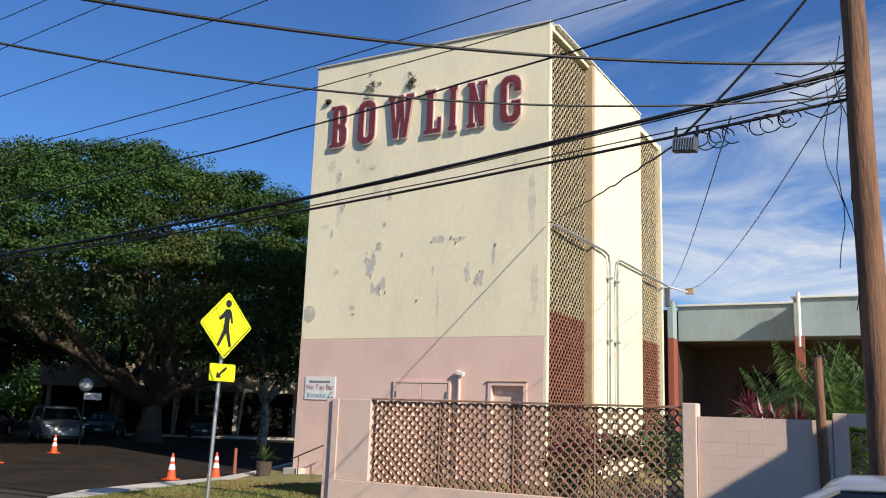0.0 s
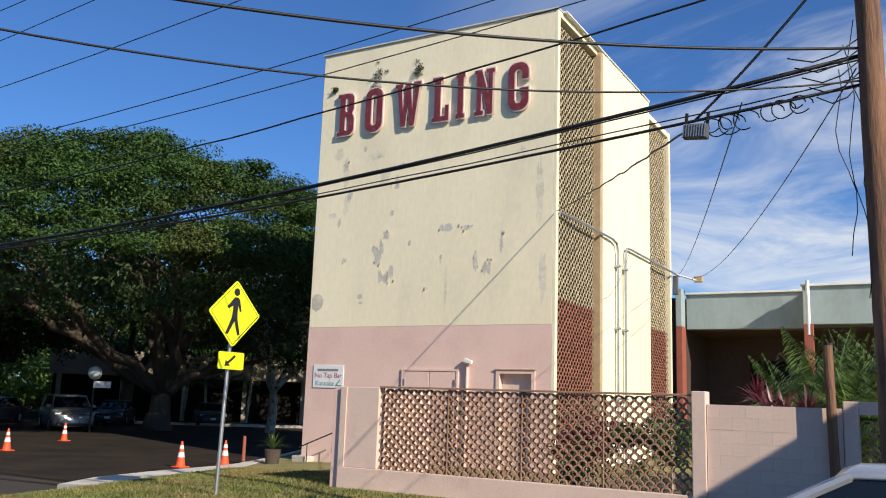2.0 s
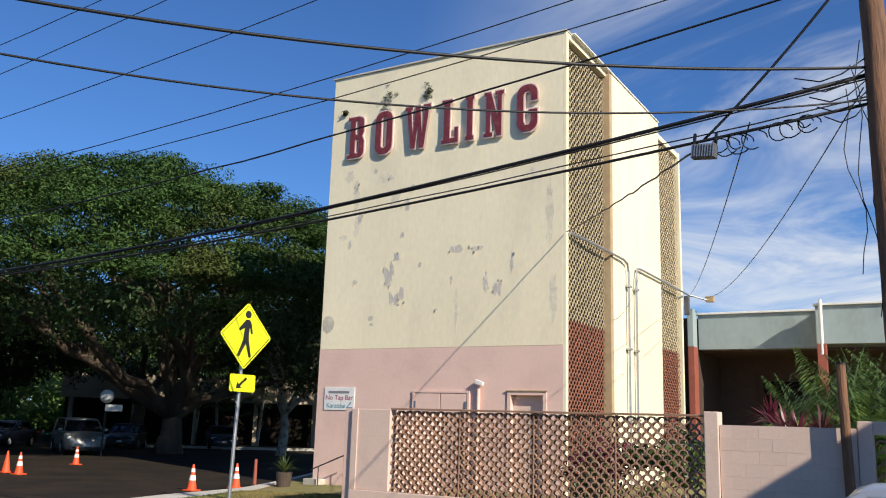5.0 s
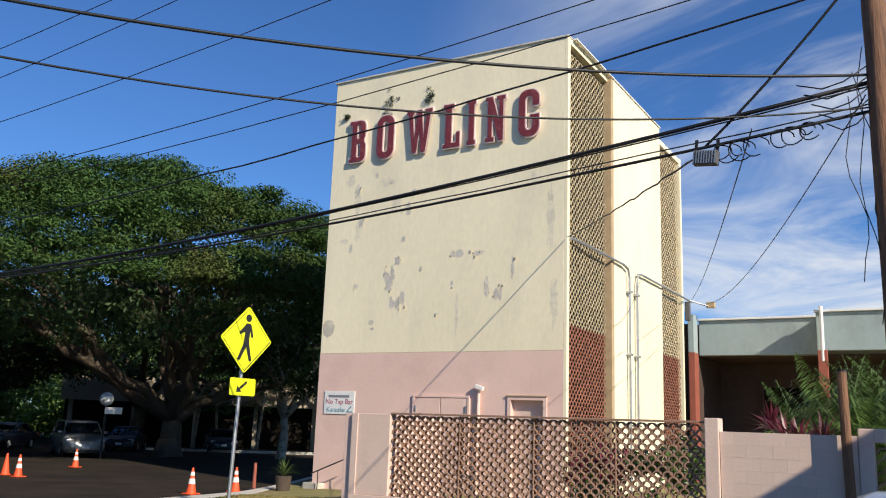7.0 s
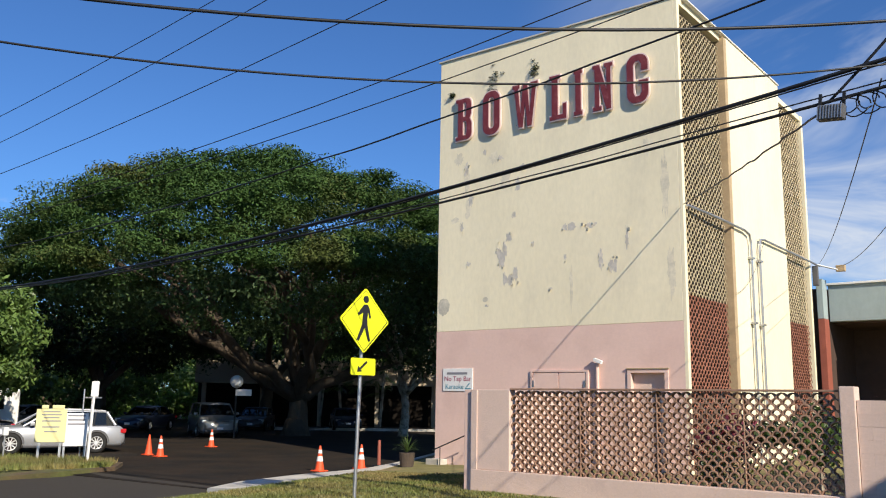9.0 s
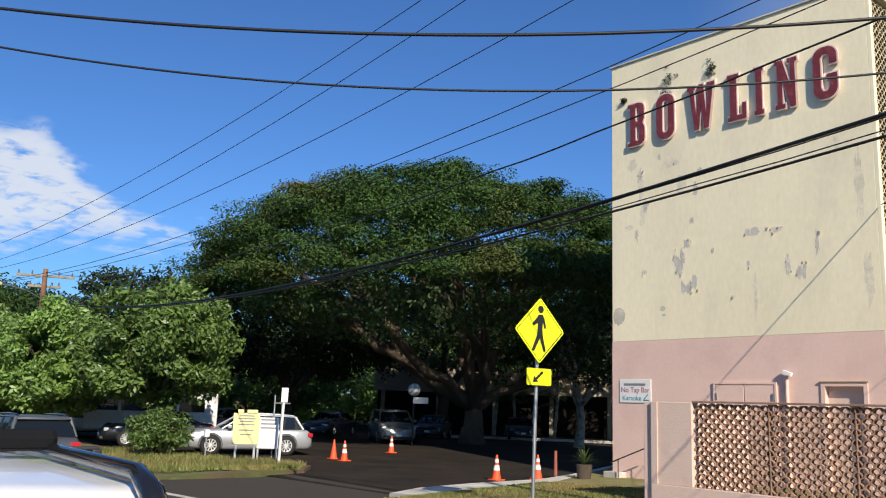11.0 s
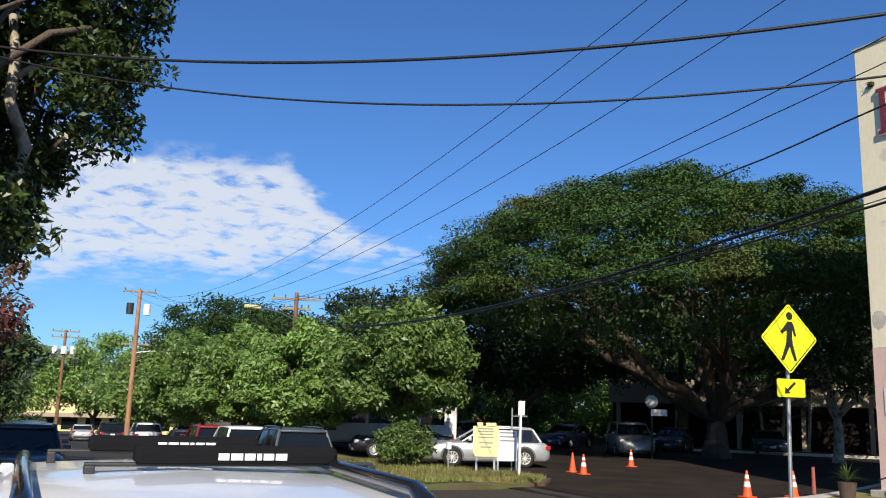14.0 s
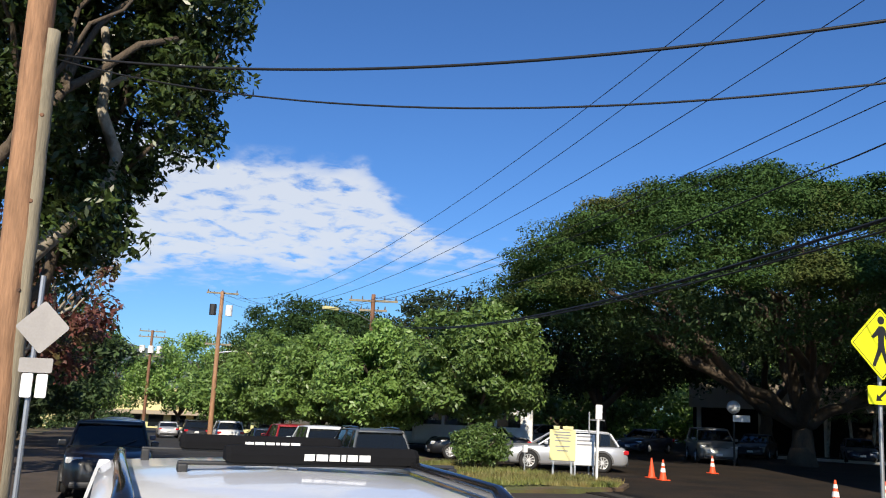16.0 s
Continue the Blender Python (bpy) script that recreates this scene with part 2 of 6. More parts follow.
M["lamp_red"] = mat("tail_lamp", (0.45, 0.015, 0.02), 0.15, coat=0.8, vary=0.05)
M["lamp_clear"] = mat("head_lamp", (0.70, 0.72, 0.74), 0.1, 0.4, coat=1.0, vary=0.05)
M["plate"] = mat("plate_white", (0.68, 0.68, 0.66), 0.5, vary=0.04)
M["sign_cream"] = mat("notice_yellow", (0.68, 0.62, 0.30), 0.6, vary=0.06)
M["text_red"] = mat("text_red", (0.35, 0.06, 0.10), 0.6, vary=0.03)
M["text_teal"] = mat("text_teal", (0.05, 0.25, 0.33), 0.6, vary=0.03)
M["text_grey"] = mat("text_grey", (0.22, 0.22, 0.24), 0.6, vary=0.03)
M["moss"] = mat("moss", (0.035, 0.045, 0.018), 0.9, vary=0.3, per_object=0.4)
M["plaster"] = mat("bare_plaster", (0.62, 0.57, 0.49), 0.85, vary=0.15, scale=3, fine=20, second=(0.50, 0.47, 0.42), mask=(0.42, 0.6), mask_scale=4)
# earth brown with shade mixed into the colour, for footpath and planter tub
M["earth_shaded"] = mat("shaded_earth_brown", (0.075, 0.055, 0.040), 0.95, vary=0.25, scale=1.0, fine=25, bump=0.015)
M["foam"] = mat("black_foam", (0.010, 0.010, 0.011), 0.95, vary=0.1, spec=0.1)
M["grime"] = mat("faint_grime", (0.66, 0.60, 0.46), 0.85, vary=0.12, scale=2, fine=14, second=(0.80, 0.72, 0.54), mask=(0.40, 0.62), mask_scale=3.0)
M["grey_blotch"] = mat("grey_patch", (0.52, 0.48, 0.385), 0.9, vary=0.2, scale=3, fine=14, second=(0.66, 0.60, 0.47), mask=(0.45, 0.65), mask_scale=2.5)
# brown darkened so the porch reads as deep in shade
M["porch"] = mat("porch_shade_brown", (0.075, 0.045, 0.035), 0.85, vary=0.15)
M["hill"] = mat("far_hill", (0.075, 0.10, 0.105), 0.95, vary=0.2, scale=0.01, fine=0.05)


def paint(name, color, metal=0.3):
    return mat(name, color, 0.36, metal, vary=0.04, coat=0.6)


# ---- builders ----


def place(bm, m):
    bmesh.ops.transform(bm, matrix=m, verts=bm.verts)
    return bm


def finish(name, bm, material, smooth=False):
    me = bpy.data.meshes.new(name)
    bm.to_mesh(me)
    bm.free()
    me.materials.append(material)
    if smooth:
        me.polygons.foreach_set("use_smooth", [True] * len(me.polygons))
    return new(name, me)


def part(name, bm, material, parent, label="", smooth=False):
    ob = finish(name, bm, material, smooth)
    ob.parent = parent
    if parent is not None and parent.type == 'MESH' and parent.matrix_basis != Matrix.Identity(4):
        ob.matrix_parent_inverse = Matrix.Identity(4)
    return tagged(ob, label)


def raw(name, verts, faces, material, parent=None, smooth=False):
    me = bpy.data.meshes.new(name)
    me.from_pydata([tuple(v) for v in verts], [], faces)
    me.materials.append(material)
    if smooth:
        me.polygons.foreach_set("use_smooth", [True] * len(me.polygons))
    ob = new(name, me)
    ob.parent = parent
    return ob


def thing(name, m, label, category, group="", kind=""):
    ob = new(name)
    ob.empty_display_size = 0.2
    ob.matrix_basis = m
    return tagged(ob, label, category, group, kind)


def box(x0, x1, y0, y1, z0, z1, bevel=0.0, bm=None):
    own = bmesh.new()
    bmesh.ops.create_cube(own, size=1.0)
    place(own, Matrix.Translation(((x0 + x1) / 2, (y0 + y1) / 2, (z0 + z1) / 2)) @ Matrix.Diagonal((x1 - x0, y1 - y0, z1 - z0, 1)))
    if bevel:
        bmesh.ops.bevel(own, geom=own.edges[:], offset=bevel, segments=2, affect='EDGES', profile=0.6)
    if bm is None:
        return own
    join(bm, own)
    return bm


def join(bm, other):
    table = {v: bm.verts.new(v.co) for v in other.verts}
    for f in other.faces:
        bm.faces.new([table[v] for v in f.verts])
    other.free()


def cyl(r0, r1, z0, z1, n=16, at=(0, 0), bm=None):
    own = bmesh.new()
    bmesh.ops.create_cone(own, cap_ends=True, segments=n, radius1=r0, radius2=r1, depth=z1 - z0)
    place(own, Matrix.Translation((at[0], at[1], (z0 + z1) / 2)))
    if bm is None:
        return own
    join(bm, own)
    return bm


def tube(points, radii, n=8, bm=None):
    """A round bar along points; radii a number or one per point."""
    bm = bm or bmesh.new()
    pts = [Vector(p) for p in points]
    if isinstance(radii, (int, float)):
        radii = [radii] * len(pts)
    rings = []
    up = Vector((0, 0, 1))
    for i, p in enumerate(pts):
        d = (pts[min(i + 1, len(pts) - 1)] - pts[max(i - 1, 0)]).normalized()
        a = d.cross(up if abs(d.z) < 0.95 else Vector((1, 0, 0))).normalized()
        b = d.cross(a)
        rings.append([bm.verts.new(p + radii[i] * (math.cos(k * 2 * math.pi / n) * a + math.sin(k * 2 * math.pi / n) * b)) for k in range(n)])
    for r, s in zip(rings, rings[1:]):
        for k in range(n):
            bm.faces.new((r[k], r[(k + 1) % n], s[(k + 1) % n], s[k]))
    bm.faces.new(rings[0][::-1])
    bm.faces.new(rings[-1])
    return bm


def extrude_outline(pts, y0, y1, bm=None):
    """A flat outline in x, z made into a slab between y0 and y1."""
    bm = bm or bmesh.new()
    a = [bm.verts.new((x, y0, z)) for x, z in pts]
    b = [bm.verts.new((x, y1, z)) for x, z in pts]
    bm.faces.new(a)
    bm.faces.new(b[::-1])
    for i in range(len(pts)):
        j = (i + 1) % len(pts)
        bm.faces.new((a[j], a[i], b[i], b[j]))
    return bm


def words(text, size, material, parent, m, name="lettering", depth=0.002):
    """Writing in the built-in font, as a mesh."""
    cu = bpy.data.curves.new(name, 'FONT')
    cu.body, cu.size, cu.extrude, cu.align_x = text, size, depth, 'CENTER'
    tmp = bpy.data.objects.new(name, cu)
    scene.collection.objects.link(tmp)
    bpy.context.view_layer.update()
    me = bpy.data.meshes.new_from_object(tmp.evaluated_get(bpy.context.evaluated_depsgraph_get()))
    bpy.data.objects.remove(tmp)
    me.materials.clear()
    me.materials.append(material)
    ob = new(name, me)
    ob.parent = parent
    ob.matrix_basis = m
    return ob


def leaf_cloud(centres, radii, per, size, seed, up=0.5, squash=0.5, aspect=0.42, droop=0.0):
    """Leaf blades scattered in clumps. centres: n x 3, radii: n."""
    rng = np.random.default_rng(seed)
    n = len(centres) * per
    c = np.repeat(np.asarray(centres, float), per, 0)
    rad = np.repeat(np.asarray(radii, float), per)
    d = rng.normal(size=(n, 3))
    d /= np.linalg.norm(d, axis=1)[:, None]
    rr_ = rng.random(n) ** 0.45
    off = d * (rr_ * rad)[:, None]
    off[:, 2] *= squash
    p = c + off
    nor = rng.normal(size=(n, 3)) * 0.75 + d * 0.7 + np.array([0, 0, up])
    nor /= np.linalg.norm(nor, axis=1)[:, None]
    t = np.cross(nor, rng.normal(size=(n, 3)))
    t /= np.linalg.norm(t, axis=1)[:, None] + 1e-9
    t[:, 2] -= droop
    b = np.cross(nor, t)
    ln = (size * rng.uniform(0.6, 1.3, n))[:, None]
    v = np.stack([p - t * ln * 0.5, p + b * ln * aspect * 0.5 + nor * ln * 0.06, p + t * ln * 0.5, p - b * ln * aspect * 0.5 + nor * ln * 0.06], 1)
    return v.reshape(-1, 3)


def leaf_mesh(name, verts, material, parent, label=""):
    n = len(verts) // 4
    me = bpy.data.meshes.new(name)
    me.vertices.add(len(verts))
    me.vertices.foreach_set("co", np.asarray(verts, np.float32).ravel())
    me.loops.add(n * 4)
    me.loops.foreach_set("vertex_index", np.arange(n * 4, dtype=np.int32))
    me.polygons.add(n)
    me.polygons.foreach_set("loop_start", np.arange(0, n * 4, 4, dtype=np.int32))
    me.update(calc_edges=True)
    me.materials.append(material)
    ob = new(name, me)
    ob.parent = parent
    return tagged(ob, label, kind="stuff")


def prism(quad, t, bm=None):
    """A thin slab on four corners, t thick along its normal."""
    bm = bm or bmesh.new()
    q = [Vector(p) for p in quad]
    n = (q[1] - q[0]).cross(q[2] - q[0]).normalized() * t
    a, b = [bm.verts.new(p) for p in q], [bm.verts.new(p + n) for p in q]
    bm.faces.new(a[::-1])
    bm.faces.new(b)
    for i in range(4):
        j = (i + 1) % 4
        bm.faces.new((a[i], a[j], b[j], b[i]))
    return bm


def gz(x):
    """Height of the road and the car park, which fall slightly towards -x."""
    return -0.10 - 0.20 * min(1, max(0, (9 - x) / 21))


def gzr(x):
    """Height of the street, which falls away towards -x."""
    return -0.10 - 0.021 * max(0, 6 - x)


def lawn_z(x, y):
    return -0.20 * min(1, max(0, (-3 - x) / 5.0))


# ---- ground ----
def strip(name, xs, y0, y1, material, dz, label, category="ground", bottom=1.5):
    bm = bmesh.new()
    level = gzr if y1 < -12.9 else gz
    top = [[bm.verts.new((x, y, level(x) + dz)) for y in (y0, y1)] for x in xs]
    low = [[bm.verts.new((x, y, level(x) + dz - bottom)) for y in (y0, y1)] for x in xs]
    for i in range(len(xs) - 1):
        bm.faces.new((top[i][0], top[i + 1][0], top[i + 1][1], top[i][1]))
        bm.faces.new((low[i][0], top[i][0], top[i][1], low[i][1])) if i == 0 else None
        bm.faces.new((low[i][0], low[i + 1][0], top[i + 1][0], top[i][0]))
        bm.faces.new((low[i + 1][1], low[i][1], top[i][1], top[i + 1][1]))
    return tagged(finish(name, bm, material), label, category, kind="structure")


ground = raw("ground", [(x, y, z) for x, z in ((-1500, -9.6), (-420, -9.6), (6, -0.65), (1500, -0.65)) for y in (-1500, 1500)], [(0, 2, 3, 1), (2, 4, 5, 3), (4, 6, 7, 5)], M["soil"])
tagged(ground, "dry earth and worn grass reaching to the horizon", "ground", kind="structure")
XS = [-420, -60, -12, 6, 9, 60]
strip("road", XS, -22.85, -13.0, M["asphalt"], 0.0, "worn dark asphalt street with parked cars", "road")
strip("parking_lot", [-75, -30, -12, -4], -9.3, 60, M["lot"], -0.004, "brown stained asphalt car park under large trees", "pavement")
# footpath earth is darkened to stand for the shade of the trees
strip("pavement", XS, -28, -22.87, M["earth_shaded"], 0.13, "earth footpath beside the street, coloured dark for tree shade", "pavement")

# lawn between the street and the building, with its kerb
bm = bmesh.new()
ly = [-12.9, -11, -9.7, -7, -3, 0, 14, 40]


def lawn_left(y):
    return -5.1 - 0.3 * (y + 12) if y < -9.7 else -5.8 - 0.33 * (y + 9.7) if y < -3 else -8.0 - 0.5 * (y + 3)


grid = []
for y in ly:
    x0 = lawn_left(y)
    row = []
    for i, x in enumerate([x0, x0 + 0.8, x0 + 2, *[v for v in (-1, 3, 8, 60)]]):
        row.append(bm.verts.new((x, y, lawn_z(x, y))))
    grid.append(row)
for r, s in zip(grid, grid[1:]):
    for k in range(len(r) - 1):
        bm.faces.new((r[k], r[k + 1], s[k + 1], s[k]))
for k in range(len(grid[0]) - 1):
    a, b = grid[0][k], grid[0][k + 1]
    c, d = bm.verts.new((a.co.x, a.co.y, -0.5)), bm.verts.new((b.co.x, b.co.y, -0.5))
    bm.faces.new((c, d, b, a))
tagged(finish("lawn", bm, M["lawn"]), "dry patchy lawn in front of the building", "lawn", kind="structure")

bm = bmesh.new()
path = [(-4.83, -12.9, 0.06), (-5.1, -12.0, 0.06), (-5.78, -9.75, 0.06), (-5.8, -9.65, 1.22), (-6.3, -8.2, 1.5), (-7.05, -6.0, 1.25), (-7.55, -4.4, 0.9), (-8.0, -3.0, 0.62), (-8.9, -1.2, 0.4), (-9.7, 0.4, 0.3), (-12.5, 6, 0.25)]
prev = None
for x, y, w in path:
    zt = min(lawn_z(x, y) + 0.02, gz(x - w) + 0.08) if w > 0.5 else lawn_z(x, y) + 0.02
    ring = [bm.verts.new(p) for p in ((x - w, y, gz(x) - 0.1), (x - w + 0.03, y, zt - 0.02), (x - w + 0.08, y, zt), (x + 0.05, y, zt), (x + 0.05, y, gz(x) - 0.1))]
    if prev:
        for k in range(4):
            bm.faces.new((prev[k], prev[k + 1], ring[k + 1], ring[k]))
    else:
        bm.faces.new(ring)
    prev = ring
tagged(finish("kerb", bm, M["concrete"]), "pale concrete kerb round the lawn at the driveway", "kerb", kind="structure")
bm = box(-4.9, 60, -13.15, -12.9, -0.6, 0.01, 0.02)
tagged(finish("kerb_street", bm, M["concrete"]), "long concrete kerb between street and lawn", "kerb", kind="structure")

# driveway apron, lighter than the car park
bm = bmesh.new()
vs = [bm.verts.new(p) for p in ((-15.0, -12.96, gzr(-15) + 0.006), (-5.6, -12.96, gzr(-5.6) + 0.006), (-6.2, -9.0, gz(-6.2) + 0.004), (-13.4, -8.6, gz(-13) + 0.004))]
bm.faces.new(vs)
tagged(finish("driveway_apron", bm, M["apron"]), "faded grey driveway between street and car park", "driveway", kind="structure")
tagged(finish("road_marking", prism([(-11.9, -11.0, gzr(-11.9) + 0.035), (-10.3, -11.5, gzr(-10.3) + 0.035), (-10.3, -11.28, gzr(-10.3) + 0.045), (-11.9, -10.78, gzr(-11.9) + 0.045)], 0.006), M["concrete"]), "faded white bar painted on the driveway", "road marking", kind="structure")
strip("gutter", [-14, -12, -5.4], -13.16, -12.97, M["concrete"], 0.012, "thin concrete gutter line across the driveway", "gutter", 0.2)

# grass verge with the notice boards
bm = bmesh.new()
vg = [(-13.6, -7.8), (-13.2, -9.5), (-14.5, -11.7), (-22, -12.8), (-60, -13), (-60, -10.2), (-24, -9.4), (-20.5, -8.4), (-17.5, -6.7), (-15, -6.7)]
lo = [bm.verts.new((x, y, gzr(x) - 0.2)) for x, y in vg]
hi = [bm.verts.new((x + (0.15 if x < -13 else -0.15), y + (0.12 if y < -10 else -0.12), -0.20 if y > -11 else gzr(x) + 0.14)) for x, y in vg]
bm.faces.new(hi)
for i in range(len(vg)):
    j = (i + 1) % len(vg)
    bm.faces.new((lo[i], lo[j], hi[j], hi[i]))
bmesh.ops.recalc_face_normals(bm, faces=bm.faces[:])
tagged(finish("verge", bm, M["soil"]), "raised verge of brown earth and rough grass", "verge", kind="structure")


def grass(name, count, area, height, seed, label, zf):
    rng = np.random.default_rng(seed)
    x, y = area(rng, count)
    z = np.array([zf(a, b) for a, b in zip(x, y)])
    h = height * rng.uniform(0.4, 1.2, count)
    ang = rng.uniform(0, 6.283, count)
    lean = rng.normal(0, 0.35, (count, 2))
    w = 0.012 + 0.01 * rng.random(count)
    base = np.stack([x, y, z], 1)
    side = np.stack([np.cos(ang) * w, np.sin(ang) * w, 0 * w], 1)
    tip = base + np.stack([lean[:, 0] * h, lean[:, 1] * h, h], 1)
    v = np.stack([base - side, base + side, tip], 1).reshape(-1, 3)
    me = bpy.data.meshes.new(name)
    me.from_pydata(v.tolist(), [], np.arange(count * 3).reshape(-1, 3).tolist())
    me.materials.append(M["grass"])
    return tagged(new(name, me), label, "grass", kind="stuff")


def lawn_area(rng, n):
    y = rng.uniform(-12.8, -4.0, n)
    x = np.array([lawn_left(v) for v in y]) + 0.1 + 12 * rng.random(n) ** 1.3
    keep = ~((y > -7.4) & (x > -2))
    return x[keep][:n], y[keep][:n]


def grass_keep(area, n):
    def f(rng, count):
        x, y = area(rng, count * 2)
        return x[:count], y[:count]
    return f


grass("lawn_grass", 42000, grass_keep(lawn_area, 0), 0.055, 3, "short sunlit green and yellow lawn grass", lawn_z)


def verge_area(rng, n):
    x = -13.6 - 10 * rng.random(n) ** 1.5
    lo_, hi_ = np.interp(x, [-24, -20.5, -17.5, -15, -13.6], [-12.6, -12.3, -12.0, -11.4, -9.2]), np.interp(x, [-24, -20.5, -17.5, -15, -13.6], [-9.6, -8.6, -6.9, -6.9, -8.0])
    y = lo_ + (hi_ - lo_) * rng.random(n)
    return x, y


grass("verge_grass", 12000, verge_area, 0.16, 4, "rough uncut grass on the verge round the notices", lambda a, b: -0.21 + (gzr(a) + 0.34) * min(1, max(0, (-10.2 - b) / 2.2)))

# ---- bowling building ----
TOP = 13.05
tower = thing("bowling_building", Matrix.Identity(4), "tall cream and pink windowless block with clay tile screens", "building")
wall_c = part("wall", box(-8.4, -0.10, 0.0, 0.35, 3.93, TOP, 0.015), M["cream"], tower, "cream painted wall with peeling paint")
wall_p = part("wall", box(-8.4, -1.63, 0.0, 0.35, -0.5, 3.928), M["pink"], tower, "dusty pink lower wall")
part("wall", box(-0.66, -0.10, 0.0, 0.35, -0.5, 3.928), M["pink"], tower)
part("wall", box(-1.63, -0.66, 0.0, 0.35, 2.58, 3.928), M["pink"], tower)
part("wall", box(-8.4, -8.05, 0.352, 11.8, -0.5, TOP), M["cream"], tower)
part("wall", box(-8.05, -0.3, 11.45, 11.8, -0.5, TOP), M["cream"], tower)
part("corner_pier", box(-0.10, 0.0, 0.0, 0.16, -0.5, TOP, 0.01), M["cream"], tower)
part("pier", box(-0.5, 0.10, 3.5, 8.68, -0.5, TOP - 0.02, 0.02), M["cream"], tower, "plain cream wall panel")
part("pier", box(-0.5, 0.04, 11.62, 11.8, -0.5, TOP - 0.3, 0.02), M["cream"], tower)
part("trim", box(-0.5, 0.12, 3.27, 3.497, -0.5, TOP - 0.08, 0.01), M["tan"], tower, "tan painted upright strip")
# black sheet close behind the tiles paints the shade seen through their holes
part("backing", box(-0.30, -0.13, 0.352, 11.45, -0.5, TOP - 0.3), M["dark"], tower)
part("roof", box(-8.0, -0.5, 0.36, 11.44, TOP - 0.5, TOP - 0.25), M["concrete"], tower)
part("lintel", box(-0.5, 0.0, 0.162, 3.268, TOP - 0.18, TOP, 0.01), M["cream"], tower)
part("lintel", box(-0.5, 0.0, 8.682, 11.618, TOP - 0.5, TOP - 0.3, 0.01), M["cream"], tower)
part("coping", box(-8.46, 0.02, -0.05, 0.30, TOP, TOP + 0.05, 0.01), M["concrete"], tower)
part("coping", box(-0.45, 0.14, 0.302, 8.70, TOP, TOP + 0.045, 0.01), M["white"], tower)
part("step", box(-8.4, -7.9, -0.45, -0.002, -0.3, -0.02, 0.01), M["concrete"], tower)


def tile_mesh(name, material, w=0.225, h=0.112, deep=0.055, t=0.012, n=8):
    """One half-round clay pipe, open towards y, standing on its two edges."""
    bm = bmesh.new()
    rings = []
    for k in range(n + 1):
        a = math.pi * k / n
        c, s = math.cos(a), math.sin(a)
        ro, ri = w / 2, w / 2 - t
        rings.append([bm.verts.new((ro * c, -deep / 2, h * s)), bm.verts.new((ri * c, -deep / 2, max(0, (h - t)) * s)),
                      bm.verts.new((ri * c, deep / 2, max(0, (h - t)) * s)), bm.verts.new((ro * c, deep / 2, h * s))])
    for r, s in zip(rings, rings[1:]):
        for k in range(4):
            bm.faces.new((r[k], s[k], s[(k + 1) % 4], r[(k + 1) % 4]))
    me = bpy.data.meshes.new(name)
    bm.to_mesh(me)
    bm.free()
    me.materials.append(material)
    return me


def tile_field(width, height, w=0.225, h=0.108):
    spots = []
    for r in range(int(height / h)):
        off = (w / 2) * (r % 2)
        for c in range(int((width - off) / w)):
            spots.append((w / 2 + off + c * w, r * h))
    return spots


def joined_tiles(name, spots, mesh, m, parent, material):
    v0 = np.array([v.co for v in mesh.vertices])
    f0 = [tuple(p.vertices) for p in mesh.polygons]
    vs, fs = [], []
    rot = np.array(m.to_3x3())
    tr = np.array(m.translation)
    rng = np.random.default_rng(5)
    for i, (a, z) in enumerate(spots):
        j = rng.normal(0, 0.004, 3)
        vs.append((v0 + np.array([a, 0, z]) + j) @ rot.T + tr)
        k = i * len(v0)
        fs += [tuple(q + k for q in f) for f in f0]
    ob = raw(name, np.concatenate(vs), fs, material, parent)
    ob["kind"] = "stuff"
    return ob


SIDE = Matrix.Translation((-0.06, 0.16, -0.1)) @ Matrix.Rotation(math.radians(90), 4, 'Z')
SIDE2 = Matrix.Translation((-0.06, 8.70, -0.1)) @ Matrix.Rotation(math.radians(90), 4, 'Z')
t_tan, t_red = tile_mesh("tile", M["tile_tan"], deep=0.022, t=0.016), tile_mesh("tile", M["tile_red"], deep=0.022, t=0.019)
for base, hgt in ((SIDE, 12.85), (SIDE2, 12.55)):
    sp = tile_field(3.12 if base is SIDE else 2.92, hgt)
    joined_tiles("tile_screen", [s for s in sp if s[1] >= 4.72], t_tan, base, tower, M["tile_tan"])["label"] = "tan half-round clay tile screen"
    joined_tiles("tile_screen", [s for s in sp if s[1] < 4.72], t_red, base, tower, M["tile_red"])["label"] = "red-brown half-round clay tile screen"


# raised letters on the wall
H_ = 1.42


def rr(x0, x1, z0, z1, r, n=6):
    pts = []
    for cx, cz, a0 in ((x1 - r, z1 - r, 0), (x0 + r, z1 - r, 90), (x0 + r, z0 + r, 180), (x1 - r, z0 + r, 270)):
        for k in range(n + 1):
            a = radians(a0 + 90 * k / n)
            pts.append((cx + r * math.cos(a), cz + r * math.sin(a)))
    return pts


